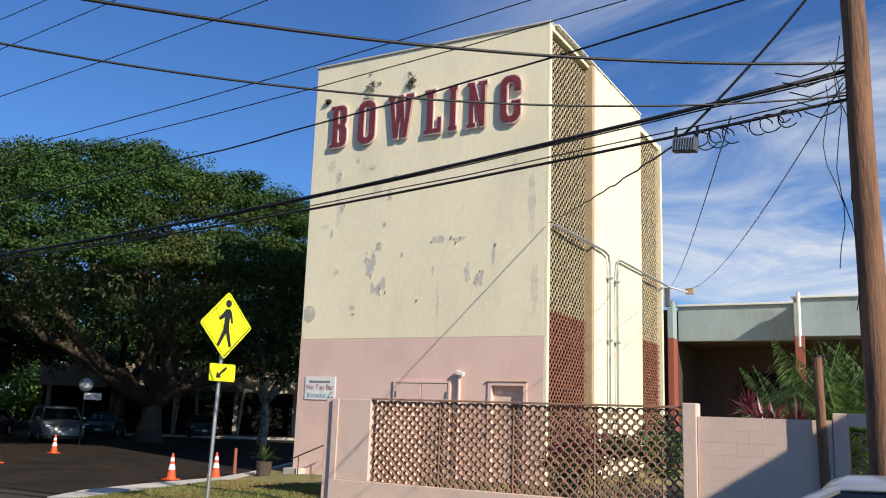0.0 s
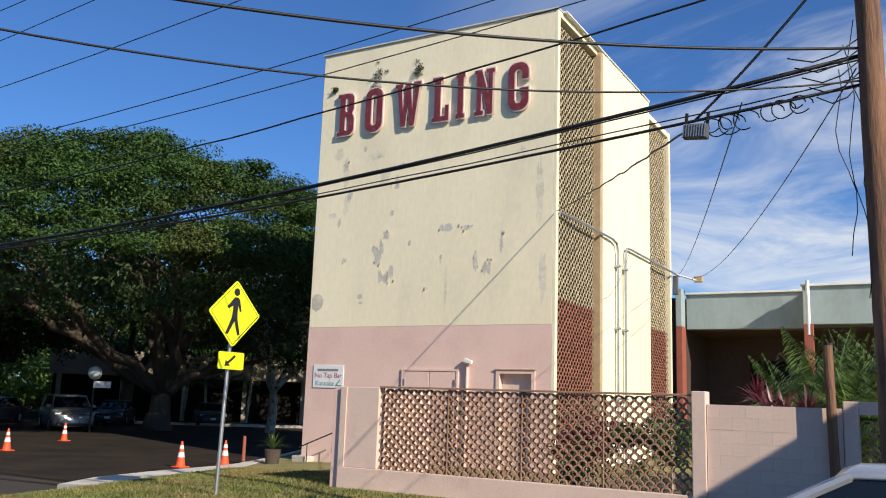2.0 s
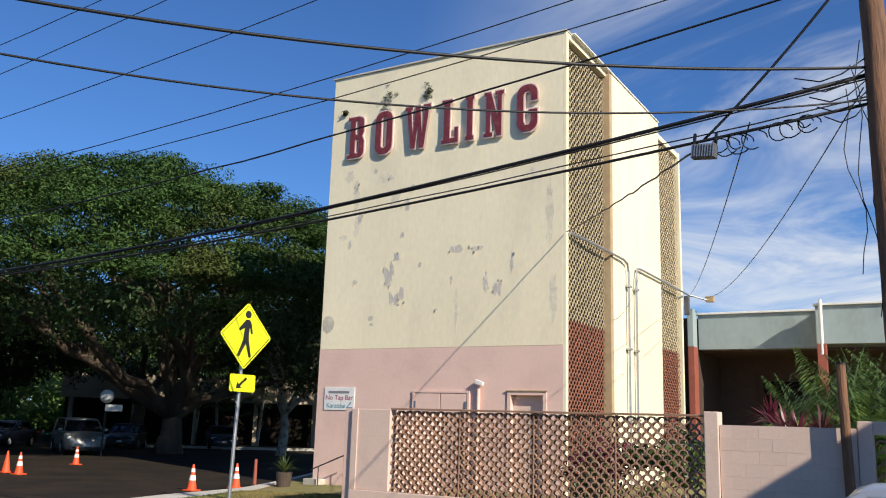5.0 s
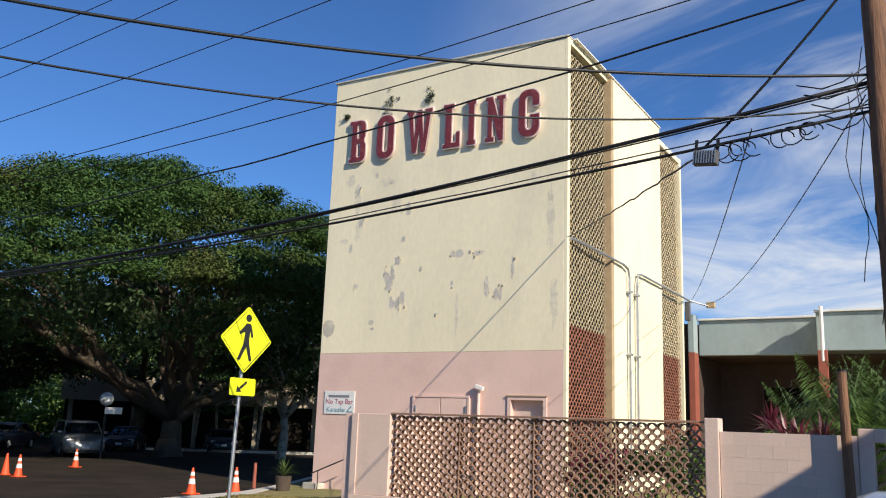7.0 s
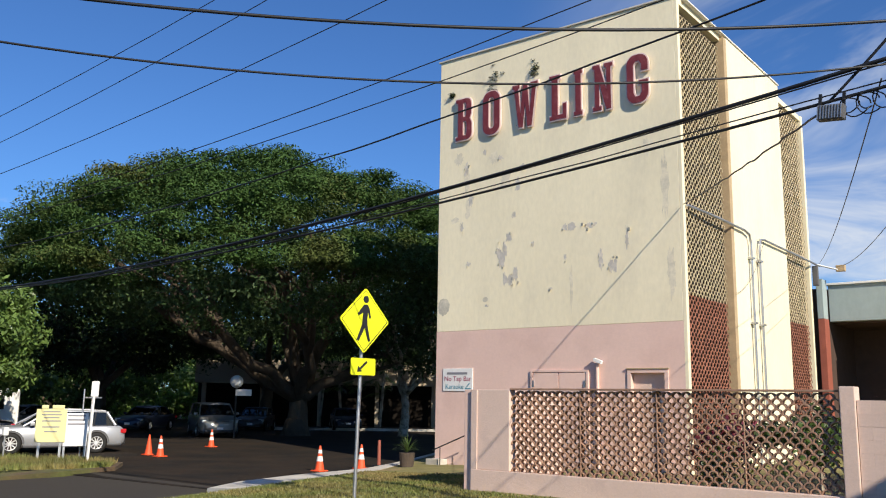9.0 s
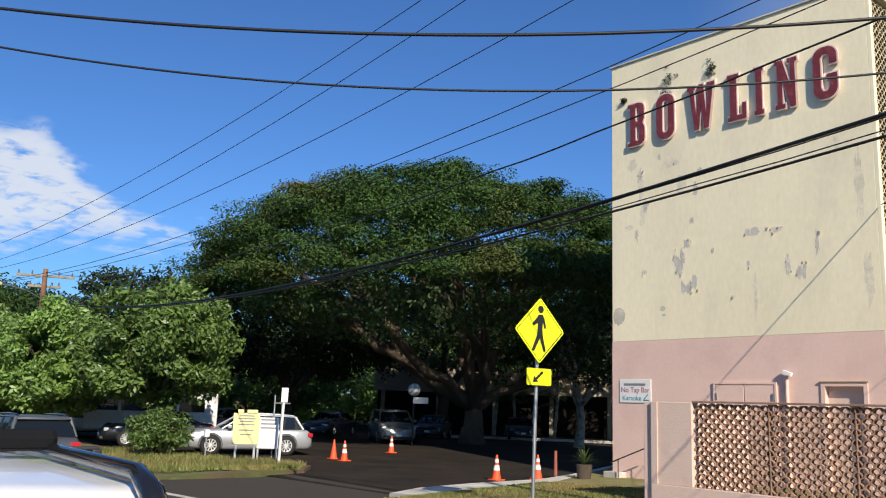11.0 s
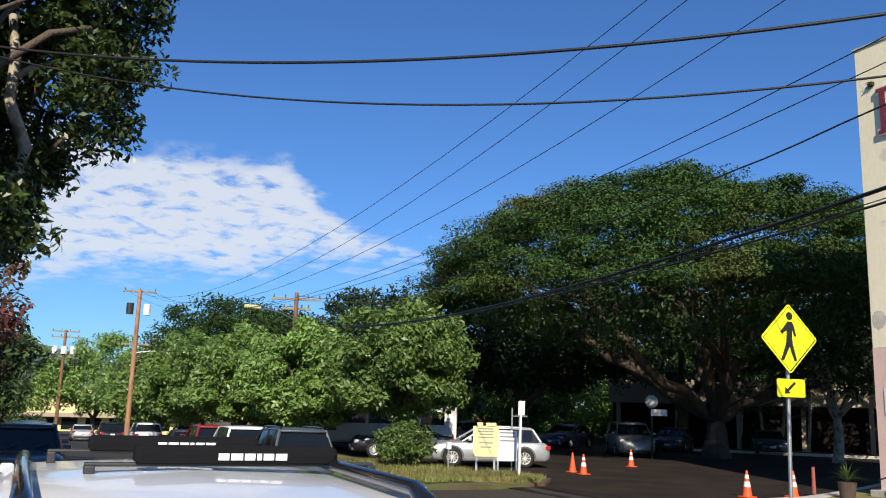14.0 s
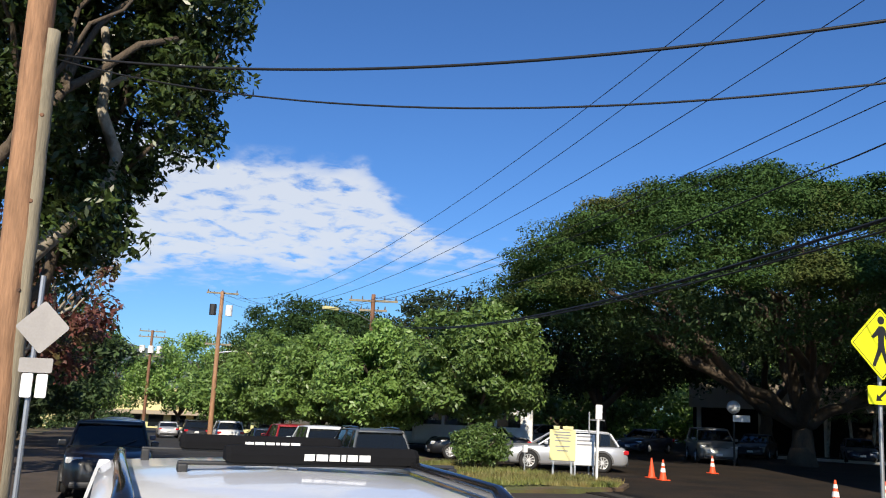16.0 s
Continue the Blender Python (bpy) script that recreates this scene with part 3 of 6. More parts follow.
def letter_outlines(ch):
    H = H_
    if ch == "B":
        outer = [(0, 0), (0.48, 0)] + [(0.48 + 0.2 * math.sin(a), 0.2 - 0.2 * math.cos(a)) for a in (0.5, 1.0, 1.57)] + [(0.68, 0.56), (0.6, 0.72), (0.66, 0.86), (0.66, 1.22)] + \
                [(0.46 + 0.2 * math.cos(a), H - 0.2 + 0.2 * math.sin(a)) for a in (0.4, 0.9, 1.57)] + [(0, H), (0, H - 0.14), (0.09, H - 0.14), (0.09, 0.14), (0, 0.14)]
        return [outer, rr(0.31, 0.45, 0.16, 0.62, 0.06), rr(0.31, 0.43, 0.80, H - 0.16, 0.06)]
    if ch == "O":
        return [rr(0, 0.72, -0.02, H + 0.02, 0.3), rr(0.25, 0.47, 0.2, H - 0.2, 0.1)]
    if ch == "W":
        return [[(0, H), (0, H - .14), (.08, H - .14), (.30, 0), (.52, 0), (.62, .7), (.72, 0), (.94, 0), (1.16, H - .14), (1.24, H - .14), (1.24, H), (.88, H), (.88, H - .14), (.95, H - .14), (.84, .5), (.73, H), (.51, H), (.40, .5), (.29, H - .14), (.36, H - .14), (.36, H)]]
    if ch == "L":
        return [[(0, 0), (.8, 0), (.8, .50), (.62, .50), (.62, .16), (.40, .16), (.40, H - .14), (.50, H - .14), (.50, H), (0, H), (0, H - .14), (.1, H - .14), (.1, .14), (0, .14)]]
    if ch == "I":
        return [[(0, 0), (.42, 0), (.42, .14), (.35, .14), (.35, H - .14), (.42, H - .14), (.42, H), (0, H), (0, H - .14), (.07, H - .14), (.07, .14), (0, .14)]]
    if ch == "N":
        return [[(0, 0), (.36, 0), (.36, .14), (.27, .14), (.27, .78), (.52, 0), (.72, 0), (.72, H - .14), (.80, H - .14), (.80, H), (.45, H), (.45, H - .14), (.54, H - .14), (.54, .66), (.28, H), (0, H), (0, H - .14), (.08, H - .14), (.08, .14), (0, .14)]]
    out = [p for p in rr(0, 0.76, -0.02, H + 0.02, 0.3)]
    first = [(0.76, 0.92), (0.76, H - 0.28)] + out[1:7] + out[7:14] + out[14:21] + out[21:27] + [(0.76, 0.28), (0.76, 0.66), (0.42, 0.66), (0.42, 0.52), (0.51, 0.52)]
    inner = [(0.51, 0.3), (0.44, 0.2), (0.32, 0.2), (0.25, 0.3), (0.25, H - 0.3), (0.32, H - 0.2), (0.44, H - 0.2), (0.51, H - 0.3), (0.51, 0.92)]
    return [first + inner]


def solid_letter(name, ch, depth, grow, material, parent, m):
    cu = bpy.data.curves.new(name, 'CURVE')
    cu.dimensions, cu.fill_mode, cu.extrude, cu.offset = '2D', 'BOTH', depth / 2, grow
    for pts in letter_outlines(ch):
        sp = cu.splines.new('POLY')
        sp.points.add(len(pts) - 1)
        sp.points.foreach_set("co", [c for x, z in pts for c in (x, z, 0, 1)])
        sp.use_cyclic_u = True
    tmp = bpy.data.objects.new(name, cu)
    scene.collection.objects.link(tmp)
    bpy.context.view_layer.update()
    me = bpy.data.meshes.new_from_object(tmp.evaluated_get(bpy.context.evaluated_depsgraph_get()))
    bpy.data.objects.remove(tmp)
    me.materials.clear()
    me.materials.append(material)
    ob = new(name, me)
    ob.parent = parent
    ob.matrix_basis = m
    return ob


UP = Matrix.Rotation(math.radians(90), 4, 'X')
for ch, x, kx_ in zip("BOWLING", (-7.66, -6.57, -5.43, -4.08, -3.24, -2.61, -1.52), (0.96, 0.92, 0.76, 0.74, 0.70, 0.83, 0.88)):
    SX = Matrix.Diagonal((kx_, 1, 1, 1))
    let = thing("sign_letter", Matrix.Translation((x, 0.0, 10.14)), f"dark red raised letter {ch} with pale rim, on cream wall", "letter", "letters of the sign")
    solid_letter("body", ch, 0.07, 0.026, M["letter_edge"], let, Matrix.Translation((0, -0.065, 0)) @ SX @ UP)
    solid_letter("face", ch, 0.02, -0.014, M["letter_red"], let, Matrix.Translation((0, -0.108, 0)) @ SX @ UP)
    for a in (0.09, 0.22):
        part("bracket", box(a, a + 0.03, -0.03, 0.02, 0.12, 0.15), M["steel"], let)
        part("bracket", box(a, a + 0.03, -0.03, 0.02, H_ - 0.15, H_ - 0.12), M["steel"], let)

# door, double hatch, pipe and wall sign
hatch = thing("hatch", Matrix.Translation((-4.82, 0, 0)), "pink double metal hatch in the lower wall", "hatch")
part("frame", box(0, 1.9, -0.05, -0.002, 2.62, 2.68), M["pink"], hatch)
part("frame", box(0, 0.06, -0.05, -0.002, 0.5, 2.62), M["pink"], hatch)
part("frame", box(1.84, 1.9, -0.05, -0.002, 0.5, 2.62), M["pink"], hatch)
for a in (0.07, 0.96):
    lf = part("leaf", box(a, a + 0.86, -0.035, -0.004, 0.5, 2.60, 0.006), M["pink"], hatch)
    part("hinge", box(a + (0 if a < 0.5 else 0.80), a + (0.05 if a < 0.5 else 0.85), -0.06, -0.036, 2.2, 2.38), M["steel"], lf)
door = thing("door_1", Matrix.Translation((-1.73, 0, 0)), "pink metal service door in a deep frame", "door", kind="structure")
part("frame", box(0.0, 0.1, -0.035, -0.002, -0.1, 2.68), M["pink"], door)
part("frame", box(1.07, 1.17, -0.035, -0.002, -0.1, 2.68), M["pink"], door)
part("frame", box(0.1, 1.07, -0.035, -0.002, 2.58, 2.68), M["pink"], door)
part("leaf", box(0.102, 1.068, 0.15, 0.20, -0.3, 2.578), M["block_pink"], door)
part("hood", box(-0.03, 1.2, -0.06, -0.002, 2.682, 2.71), M["tan"], door)
pipe = thing("vent_pipe", Matrix.Translation((-2.62, -0.06, 0)), "pink painted pipe with a small camera on top", "pipe")
part("pipe", cyl(0.05, 0.05, 0, 2.85, 10), M["pink"], pipe)
part("camera_head", place(box(-0.1, 0.16, -0.05, 0.05, -0.05, 0.05, 0.01), Matrix.Translation((0.02, -0.05, 2.92)) @ Matrix.Rotation(0.35, 4, 'Y')), M["white"], pipe)

notice = thing("wall_notice", Matrix.Translation((-7.52, -0.012, 2.42)), "white board with printed bar notice on pink wall", "sign")
part("board", box(-0.58, 0.58, -0.012, 0.01, -0.36, 0.34, 0.004), M["white"], notice)
part("bar", box(-0.42, 0.38, -0.017, -0.0125, 0.15, 0.22), M["text_grey"], notice)
words("No Tap Bar", 0.22, M["text_red"], notice, Matrix.Translation((0, -0.015, -0.05)) @ UP)
words("Karaoke", 0.21, M["text_teal"], notice, Matrix.Translation((-0.12, -0.015, -0.29)) @ UP)
part("arrow", extrude_outline([(0.30, -0.27), (0.46, -0.10), (0.48, -0.13), (0.34, -0.27), (0.52, -0.27), (0.52, -0.30), (0.30, -0.30)], -0.017, -0.0125), M["text_teal"], notice)
rail = thing("handrail", Matrix.Identity(4), "thin dark metal handrail beside the wall", "handrail")
part("bar", tube([(-8.1, -0.5, 0.25), (-6.3, -0.5, 0.95)], 0.02), M["black"], rail)
for a, b in ((-7.8, 0.36), (-6.5, 0.86)):
    part("post", cyl(0.015, 0.015, lawn_z(a, 0) - 0.1, b, 8, (a, -0.5)), M["black"], rail)

# conduits along the side wall
cond = thing("conduit", Matrix.Identity(4), "pale steel electrical conduit bent down the side wall", "conduit", "conduits on the side wall")
part("pipe", tube([(0.06, 0.12, 7.05), (0.18, 1.6, 7.02), (0.2, 4.2, 7.02), (0.2, 4.6, 6.95), (0.2, 4.72, 6.7), (0.2, 4.74, 2.0), (0.2, 4.74, 0)], 0.038), M["steel"], cond)
for z in (2.0, 4.2, 6.2):
    part("clamp", box(0.09, 0.27, 4.64, 4.84, z, z + 0.06), M["steel"], cond)
cond = thing("conduit", Matrix.Identity(4), "pale steel conduit running to the service head", "conduit", "conduits on the side wall")
part("pipe", tube([(0.2, 5.5, 0), (0.2, 5.5, 6.6), (0.2, 5.62, 6.95), (0.2, 6.0, 7.0), (0.2, 9.0, 7.0), (0.2, 12.4, 7.0)], 0.038), M["steel"], cond)
for z in (2.0, 4.2, 6.2):
    part("clamp", box(0.09, 0.27, 5.4, 5.6, z, z + 0.06), M["steel"], cond)
part("service_head", box(0.05, 0.25, 11.9, 12.05, 6.2, 6.95, 0.03), M["clad"], cond)
part("floodlight", place(box(-0.16, 0.16, -0.1, 0.1, -0.12, 0.12, 0.02), Matrix.Translation((0.9, 12.6, 6.88))), M["tan"], cond)
part("arm", tube([(0.2, 12.0, 7.0), (0.9, 12.6, 6.8)], 0.03), M["steel"], cond)

# ---- garden wall with tile screens ----
FY = -7.05
fence = thing("garden_wall", Matrix.Identity(4), "pink block garden wall with brown clay tile screens", "wall")
base = part("plinth", box(-1.79, 5.35, FY - 0.06, FY + 0.2, -0.3, 0.40, 0.012), M["block_pink"], fence)
part("end_panel", box(-1.79, -0.86, FY - 0.03, FY + 0.2, 0.402, 2.0, 0.015), M["block_pink"], fence, "pale pink solid end panel")
part("end_trim", box(-1.79, -1.64, FY - 0.055, FY - 0.032, 0.402, 2.0, 0.006), M["block_pink"], fence)
part("return_wall", box(-2.0, -1.795, FY + 0.0, FY + 3.6, -0.4, 2.0, 0.012), M["pink"], fence)
part("pillar", box(5.352, 5.58, FY - 0.1, FY + 0.22, -0.3, 2.08, 0.015), M["block_pink"], fence)
part("cap", box(-0.858, 5.35, FY - 0.02, FY + 0.18, 1.995, 2.03, 0.006), M["tile_brown"], fence)
for k in range(3):
    part("upright", box(0.70 + k * 1.55, 0.715 + k * 1.55, FY + 0.02, FY + 0.16, 0.402, 1.99), M["tile_brown"], fence)
part("pillar", box(7.62, 7.83, FY - 0.06, FY + 0.22, -0.3, 1.98, 0.015), M["block_pink"], fence)
part("plinth", box(7.832, 12.0, FY - 0.04, FY + 0.2, -0.3, 0.40, 0.012), M["block_pink"], fence)
part("beam", box(7.832, 12.0, FY - 0.04, FY + 0.2, 1.78, 1.98, 0.012), M["block_pink"], fence)
t_brown = tile_mesh("tile", M["tile_brown"], w=0.183, h=0.092, deep=0.12, t=0.022)
t_rng = random.Random(8)
spots = tile_field(6.2, 1.58, 0.182, 0.0875)
near_spots = [s for s in spots if s[0] > 3.25]
joined_tiles("tile_rest", [s for s in spots if s[0] <= 3.25], t_brown, Matrix.Translation((-0.85, FY + 0.09, 0.403)), fence, M["tile_brown"])
joined_tiles("tile_rest", tile_field(4.1, 1.36, 0.182, 0.0875), t_brown, Matrix.Translation((7.84, FY + 0.09, 0.403)), fence, M["tile_brown"])
# solid block wall between the two screens
bw = part("block_core", box(5.582, 7.618, FY + 0.0, FY + 0.16, -0.3, 1.83), M["block_pink"], fence)

# peeled paint and moss on the tall wall
prng = random.Random(21)


def patch(x, z, w, h, material, name, label="", lift=0.003, n=30, rag=0.5):
    pts = []
    for k in range(n):
        a = 2 * math.pi * k / n
        r = 1 + rag * prng.uniform(-1, 1)
        pts.append((x + w / 2 + w / 2 * r * math.cos(a), z - h / 2 + h / 2 * r * math.sin(a)))
    return part(name, extrude_outline(pts, -lift, -0.0005), material, tower, label)


for x, z, w, h in ((-7.37, 9.37, .2, .5), (-6.04, 9.4, .22, .17), (-7.18, 8.35, .2, .43), (-5.51, 8.57, .34, .4), (-6.1, 6.75, .45, .9), (-5.75, 6.9, .3, .35), (-5.53, 6.01, .28, .72), (-5.9, 5.65, .5, .4),
                   (-3.77, 6.94, .8, .2), (-3.0, 6.88, .45, .16), (-1.71, 6.62, .12, .66), (-2.56, 6.09, .15, .66), (-2.28, 5.85, .42, .5), (-7.25, 6.1, .18, .15),
                   (-4.8, 6.52, .1, .18), (-3.69, 6.04, .1, .2), (-6.51, 4.73, .18, .1), (-5.51, 7.52, .18, .2), (-6.6, 9.7, .12, .2), (-7.5, 7.4, .14, .3), (-4.2, 5.1, .14, .1), (-5.2, 9.0, .2, .12)):
    many = max(1, int(w * h * 26))
    for k in range(many):
        if many < 3:
            patch(x, z, w * 0.85, h * 0.85, M["plaster"], "peeled_patch", "grey bare plaster where paint peeled")
            break
        pw, ph = min(w, prng.uniform(0.07, 0.20)), min(h, prng.uniform(0.14, 0.42))
        patch(x + (w - pw) * prng.random(), z - (h - ph) * prng.random(), pw, ph, M["plaster"], "peeled_patch", "grey bare plaster where paint peeled", 0.002 + 0.0004 * k, 26, 0.45)
    for k in range(1 + int(5 * (w * h) ** 0.5)):
        ang = prng.uniform(0, 6.28)
        fx, fz, fs = x + w / 2 + w * 0.5 * math.cos(ang), z - h / 2 + h * 0.5 * math.sin(ang), prng.uniform(0.03, 0.10)
        fl = prism([(fx, -0.005, fz), (fx + fs, -0.02 - fs * 0.25, fz - fs * 0.2), (fx + fs * 0.8, -0.03 - fs * 0.3, fz - fs * 1.3), (fx - fs * 0.2, -0.005, fz - fs)], 0.002)
        part("paint_flake", fl, M["cream"], tower)
for x, z, w, h in ((-6.42, 12.25, .5, .8), (-4.85, 12.2, .3, .5), (-7.95, 11.85, .16, .16)):
    mo = tagged(new("moss"), "dark moss and weeds growing on the cream wall", "moss", "moss on the wall")
    mo.matrix_basis = Matrix.Translation((x + w / 2, -0.03, z - h / 2))
    cc = np.random.default_rng(int(-x * 10)).normal(0, 1, (16, 3)) * np.array([w * 0.24, 0.02, h * 0.27])
    leaf_mesh("leaves", leaf_cloud(cc, [0.09] * 16, 26, 0.06, 5), M["moss"], mo)
    patch(x + w * 0.2, z - h * 0.4, w * 0.5, h * 0.8, M["grime"], "stain", "dark damp streak", 0.002, 20, 0.4)

for x, z, w, h in ((-7.75, 9.75, .32, .42), (-7.35, 9.2, .20, .85), (-7.3, 8.1, .22, .6), (-6.35, 9.6, .3, .4), (-5.95, 8.9, .36, .55), (-7.9, 7.6, .35, .18), (-0.62, 8.6, .22, 1.9), (-0.5, 5.9, .22, 1.3), (-1.1, 9.1, .25, .5), (-3.5, 5.6, .10, 1.2)):
    patch(x, z, w, h, M["grime"], "stain", "faint grey-yellow grime on the cream paint", 0.0012, 34, 0.35)
# two smooth-edged grey patches low on the cream wall
patch(-8.36, 5.0, 0.46, 0.55, M["grey_blotch"], "stain", "soft-edged grey patch", 0.0016, 34, 0.09)
patch(-6.6, 4.95, 0.20, 0.16, M["grey_blotch"], "stain", "soft-edged grey patch", 0.0016, 24, 0.12)

# unseen wall, added only to throw a slanting shadow on the block wall
tagged(finish("wall_east", box(14.4, 14.7, -13.4, -9.4, -0.2, 6.3, 0.02), M["beige"]), "unseen beige wall added to cast the slanting shadow on the garden wall", "wall", kind="structure")

# ---- poles and wires ----


def crossarm(pole, z, length, m, bushings=3):
    arm = part("crossarm", place(box(-length / 2, length / 2, -0.06, 0.06, -0.06, 0.06, 0.01), m @ Matrix.Translation((0, 0.2, z))), M["wood_grey"], pole)
    for k in range(bushings):
        x = -length / 2 + 0.12 + k * (length - 0.24) / max(1, bushings - 1)
        part("insulator", place(cyl(0.05, 0.03, 0.06, 0.26, 8), m @ Matrix.Translation((x, 0.2, z))), M["clad"], arm)


def utility_pole(at, height, r0, r1, material, label, lean=(0, 0), ground_z=-0.1, name="utility_pole"):
    p = thing(name, Matrix.Translation((*at, 0)), label, "utility pole", "utility poles")
    n = 24
    rng = random.Random(int(at[0] * 7) + 3)
    pts = [(lean[0] * k / n + rng.uniform(-1, 1) * 0.006, lean[1] * k / n + rng.uniform(-1, 1) * 0.006, ground_z + (height - ground_z) * k / n) for k in range(n + 1)]
    part("shaft", tube(pts, [r0 + (r1 - r0) * k / n for k in range(n + 1)], 14), material, p, smooth=True)
    return p


pole_r = utility_pole((8.54, -12.4), 11.43, 0.138, 0.102, M["wood_pole"], "weathered brown wooden utility pole carrying many cables", (-0.10, 0))
crossarm(pole_r, 9.908, 2.4, Matrix.Rotation(math.radians(90), 4, 'Z'))
pole_l = utility_pole((-2.62, -23.15), 11.5, 0.19, 0.15, M["wood_light"], "light brown wooden utility pole beside the footpath", (0.07, -0.29))
for z in (3.0, 4.1, 5.2):
    part("knot", place(cyl(0.03, 0.02, 0, 0.012, 8), Matrix.Translation((0.16, 0.02, z)) @ Matrix.Rotation(math.radians(90), 4, 'Y')), M["wood_pole"], pole_l)
post_l = utility_pole((-2.6, -23.05), 6.35, 0.115, 0.10, M["wood_grey"], "grey wooden stub post beside the utility pole", (0.05, -0.1))
stub = thing("stub_post", Matrix.Translation((7.46, -7.24, 0)), "dark brown cut-off wooden post at the garden wall", "post")
part("shaft", tube([(0.06, 0, -0.2), (0.02, 0, 1.5), (0, 0, 2.82)], [0.078, 0.074, 0.07], 12), M["wood_pole"], stub)
part("cap", cyl(0.074, 0.074, 2.82, 2.85, 12), M["black"], stub)

pole_n = utility_pole((-38.3, -8.9), 8.1, 0.17, 0.12, M["wood_pole"], "brown wooden utility pole with crossarm above trees", ground_z=-2.6)
crossarm(pole_n, 7.75, 2.8, Matrix.Rotation(math.radians(70), 4, 'Z'), 5)
crossarm(pole_n, 7.2, 1.6, Matrix.Rotation(math.radians(70), 4, 'Z'), 2)
pole_f = utility_pole((-52.8, -15.9), 9.3, 0.19, 0.13, M["wood_light"], "tall pale wooden pole with transformers and street lamp", ground_z=-2.6)
crossarm(pole_f, 9.2, 2.2, Matrix.Rotation(math.radians(80), 4, 'Z'), 3)
crossarm(pole_f, 5.6, 1.8, Matrix.Rotation(math.radians(80), 4, 'Z'), 2)
for y in (-0.55, 0.55):
    part("transformer", cyl(0.24, 0.24, 7.6, 8.35, 14, (0.05, y)), M["white" if y > 0 else "plastic"], pole_f)
lamp_arm = part("lamp_arm", tube([(0, 0, 5.0), (0.3, 1.0, 5.15), (0.4, 1.9, 5.1)], 0.05), M["steel"], pole_f)
part("lamp_head", box(0.25, 0.55, 1.8, 2.5, 4.98, 5.12, 0.04), M["sign_cream"], lamp_arm)
pole_g = utility_pole((-91, -19.3), 9.0, 0.19, 0.14, M["wood_pole"], "distant brown wooden pole with three crossarms", ground_z=-2.6)
for z in (8.9, 8.3, 6.2):
    crossarm(pole_g, z, 2.8, Matrix.Rotation(math.radians(85), 4, 'Z'), 4)
for y in (-0.9, 0, 0.9):
    part("transformer", cyl(0.3, 0.3, 6.5, 7.3, 12, (0.1, y)), M["white"], pole_g)
lamp_arm = part("lamp_arm", tube([(0, 0, 6.5), (0.5, -1.0, 6.85), (1.2, -2.3, 6.95)], 0.035), M["steel"], pole_n)
part("lamp_head", place(box(-0.16, 0.16, -0.45, 0.45, -0.09, 0.09, 0.05), Matrix.Translation((1.35, -2.75, 6.96)) @ Matrix.Rotation(0.4, 4, 'Z')), M["sign_cream"], lamp_arm)


def wire(name, a, b, sag, r, label, n=28, wobble=0.0, seed=0):
    """A hanging cable between two points."""
    a, b = Vector(a), Vector(b)
    rng = random.Random(seed)
    pts = []
    for k in range(n + 1):
        u = k / n
        p = a.lerp(b, u)
        p.z -= sag * 4 * u * (1 - u)
        if wobble and 0 < k < n:
            p += Vector((rng.uniform(-1, 1), rng.uniform(-1, 1), rng.uniform(-1, 1))) * wobble
        pts.append(p)
    ob = finish(name, tube(pts, r, 6), M["cable"], True)
    return tagged(ob, label, "cable", "overhead cables")


R, N = Vector((8.414, -12.4, 0)), Vector((-38.3, -8.9, 0))
for h, sg, dy in ((10.83, 3.23, -0.6), (10.42, 3.46, 0.0), (8.91, 2.94, 0.6), (7.33, 2.93, -0.9), (6.91, 2.53, 0.9)):
    wire("power_line", (R.x, R.y, h), (-52.8, -15.9 + dy, 9.27), sg, 0.0075, "thin black power line high over the street")
wire("service_cable", (R.x, R.y, 6.53), (N.x, N.y, 7.95), 1.44, 0.013, "black twisted service cable across the sky", n=60, wobble=0.012)
wire("trunk_cable", (R.x, R.y, 5.39), (N.x, N.y, 6.6), 1.34, 0.024, "thick black trunk cable crossing in front of the building", n=40)
wire("trunk_cable", (R.x, R.y, 5.35), (N.x, N.y, 6.58), 1.33, 0.009, "black cable hung just under the trunk cable", n=40, wobble=0.01)
wire("trunk_cable", (R.x, R.y, 5.08), (N.x, N.y, 6.45), 1.17, 0.018, "thick black lower trunk cable with splice box", n=40)
wire("trunk_cable", (R.x, R.y, 5.16), (N.x, N.y, 6.48), 1.20, 0.008, "thin black cable between the trunk cables", n=40, seed=2, wobble=0.01)
LP = Vector((-2.6, -23.05, 0))
wire("crossing_cable", (LP.x, LP.y, 6.06), (R.x, R.y, 5.47), 0.78, 0.015, "black cable with lashing wire crossing over the street", n=40)
wire("crossing_cable", (LP.x, LP.y, 6.0), (R.x, R.y, 5.12), 1.07, 0.010, "black cable crossing over the street", n=40)


# ---- trees ----


def limb(a, b, r0, r1, bend, rng, n=8):
    a, b = Vector(a), Vector(b)
    s = Vector((rng.uniform(-1, 1), rng.uniform(-1, 1), rng.uniform(-0.3, 1))) * bend * (b - a).length
    pts = [a.lerp(b, k / n) + s * math.sin(math.pi * k / n) * 0.5 + Vector((rng.uniform(-1, 1), rng.uniform(-1, 1), rng.uniform(-1, 1))) * 0.02 * (b - a).length for k in range(n + 1)]
    pts[0], pts[-1] = a, b
    return tube(pts, [r0 + (r1 - r0) * k / n for k in range(n + 1)], 8), pts


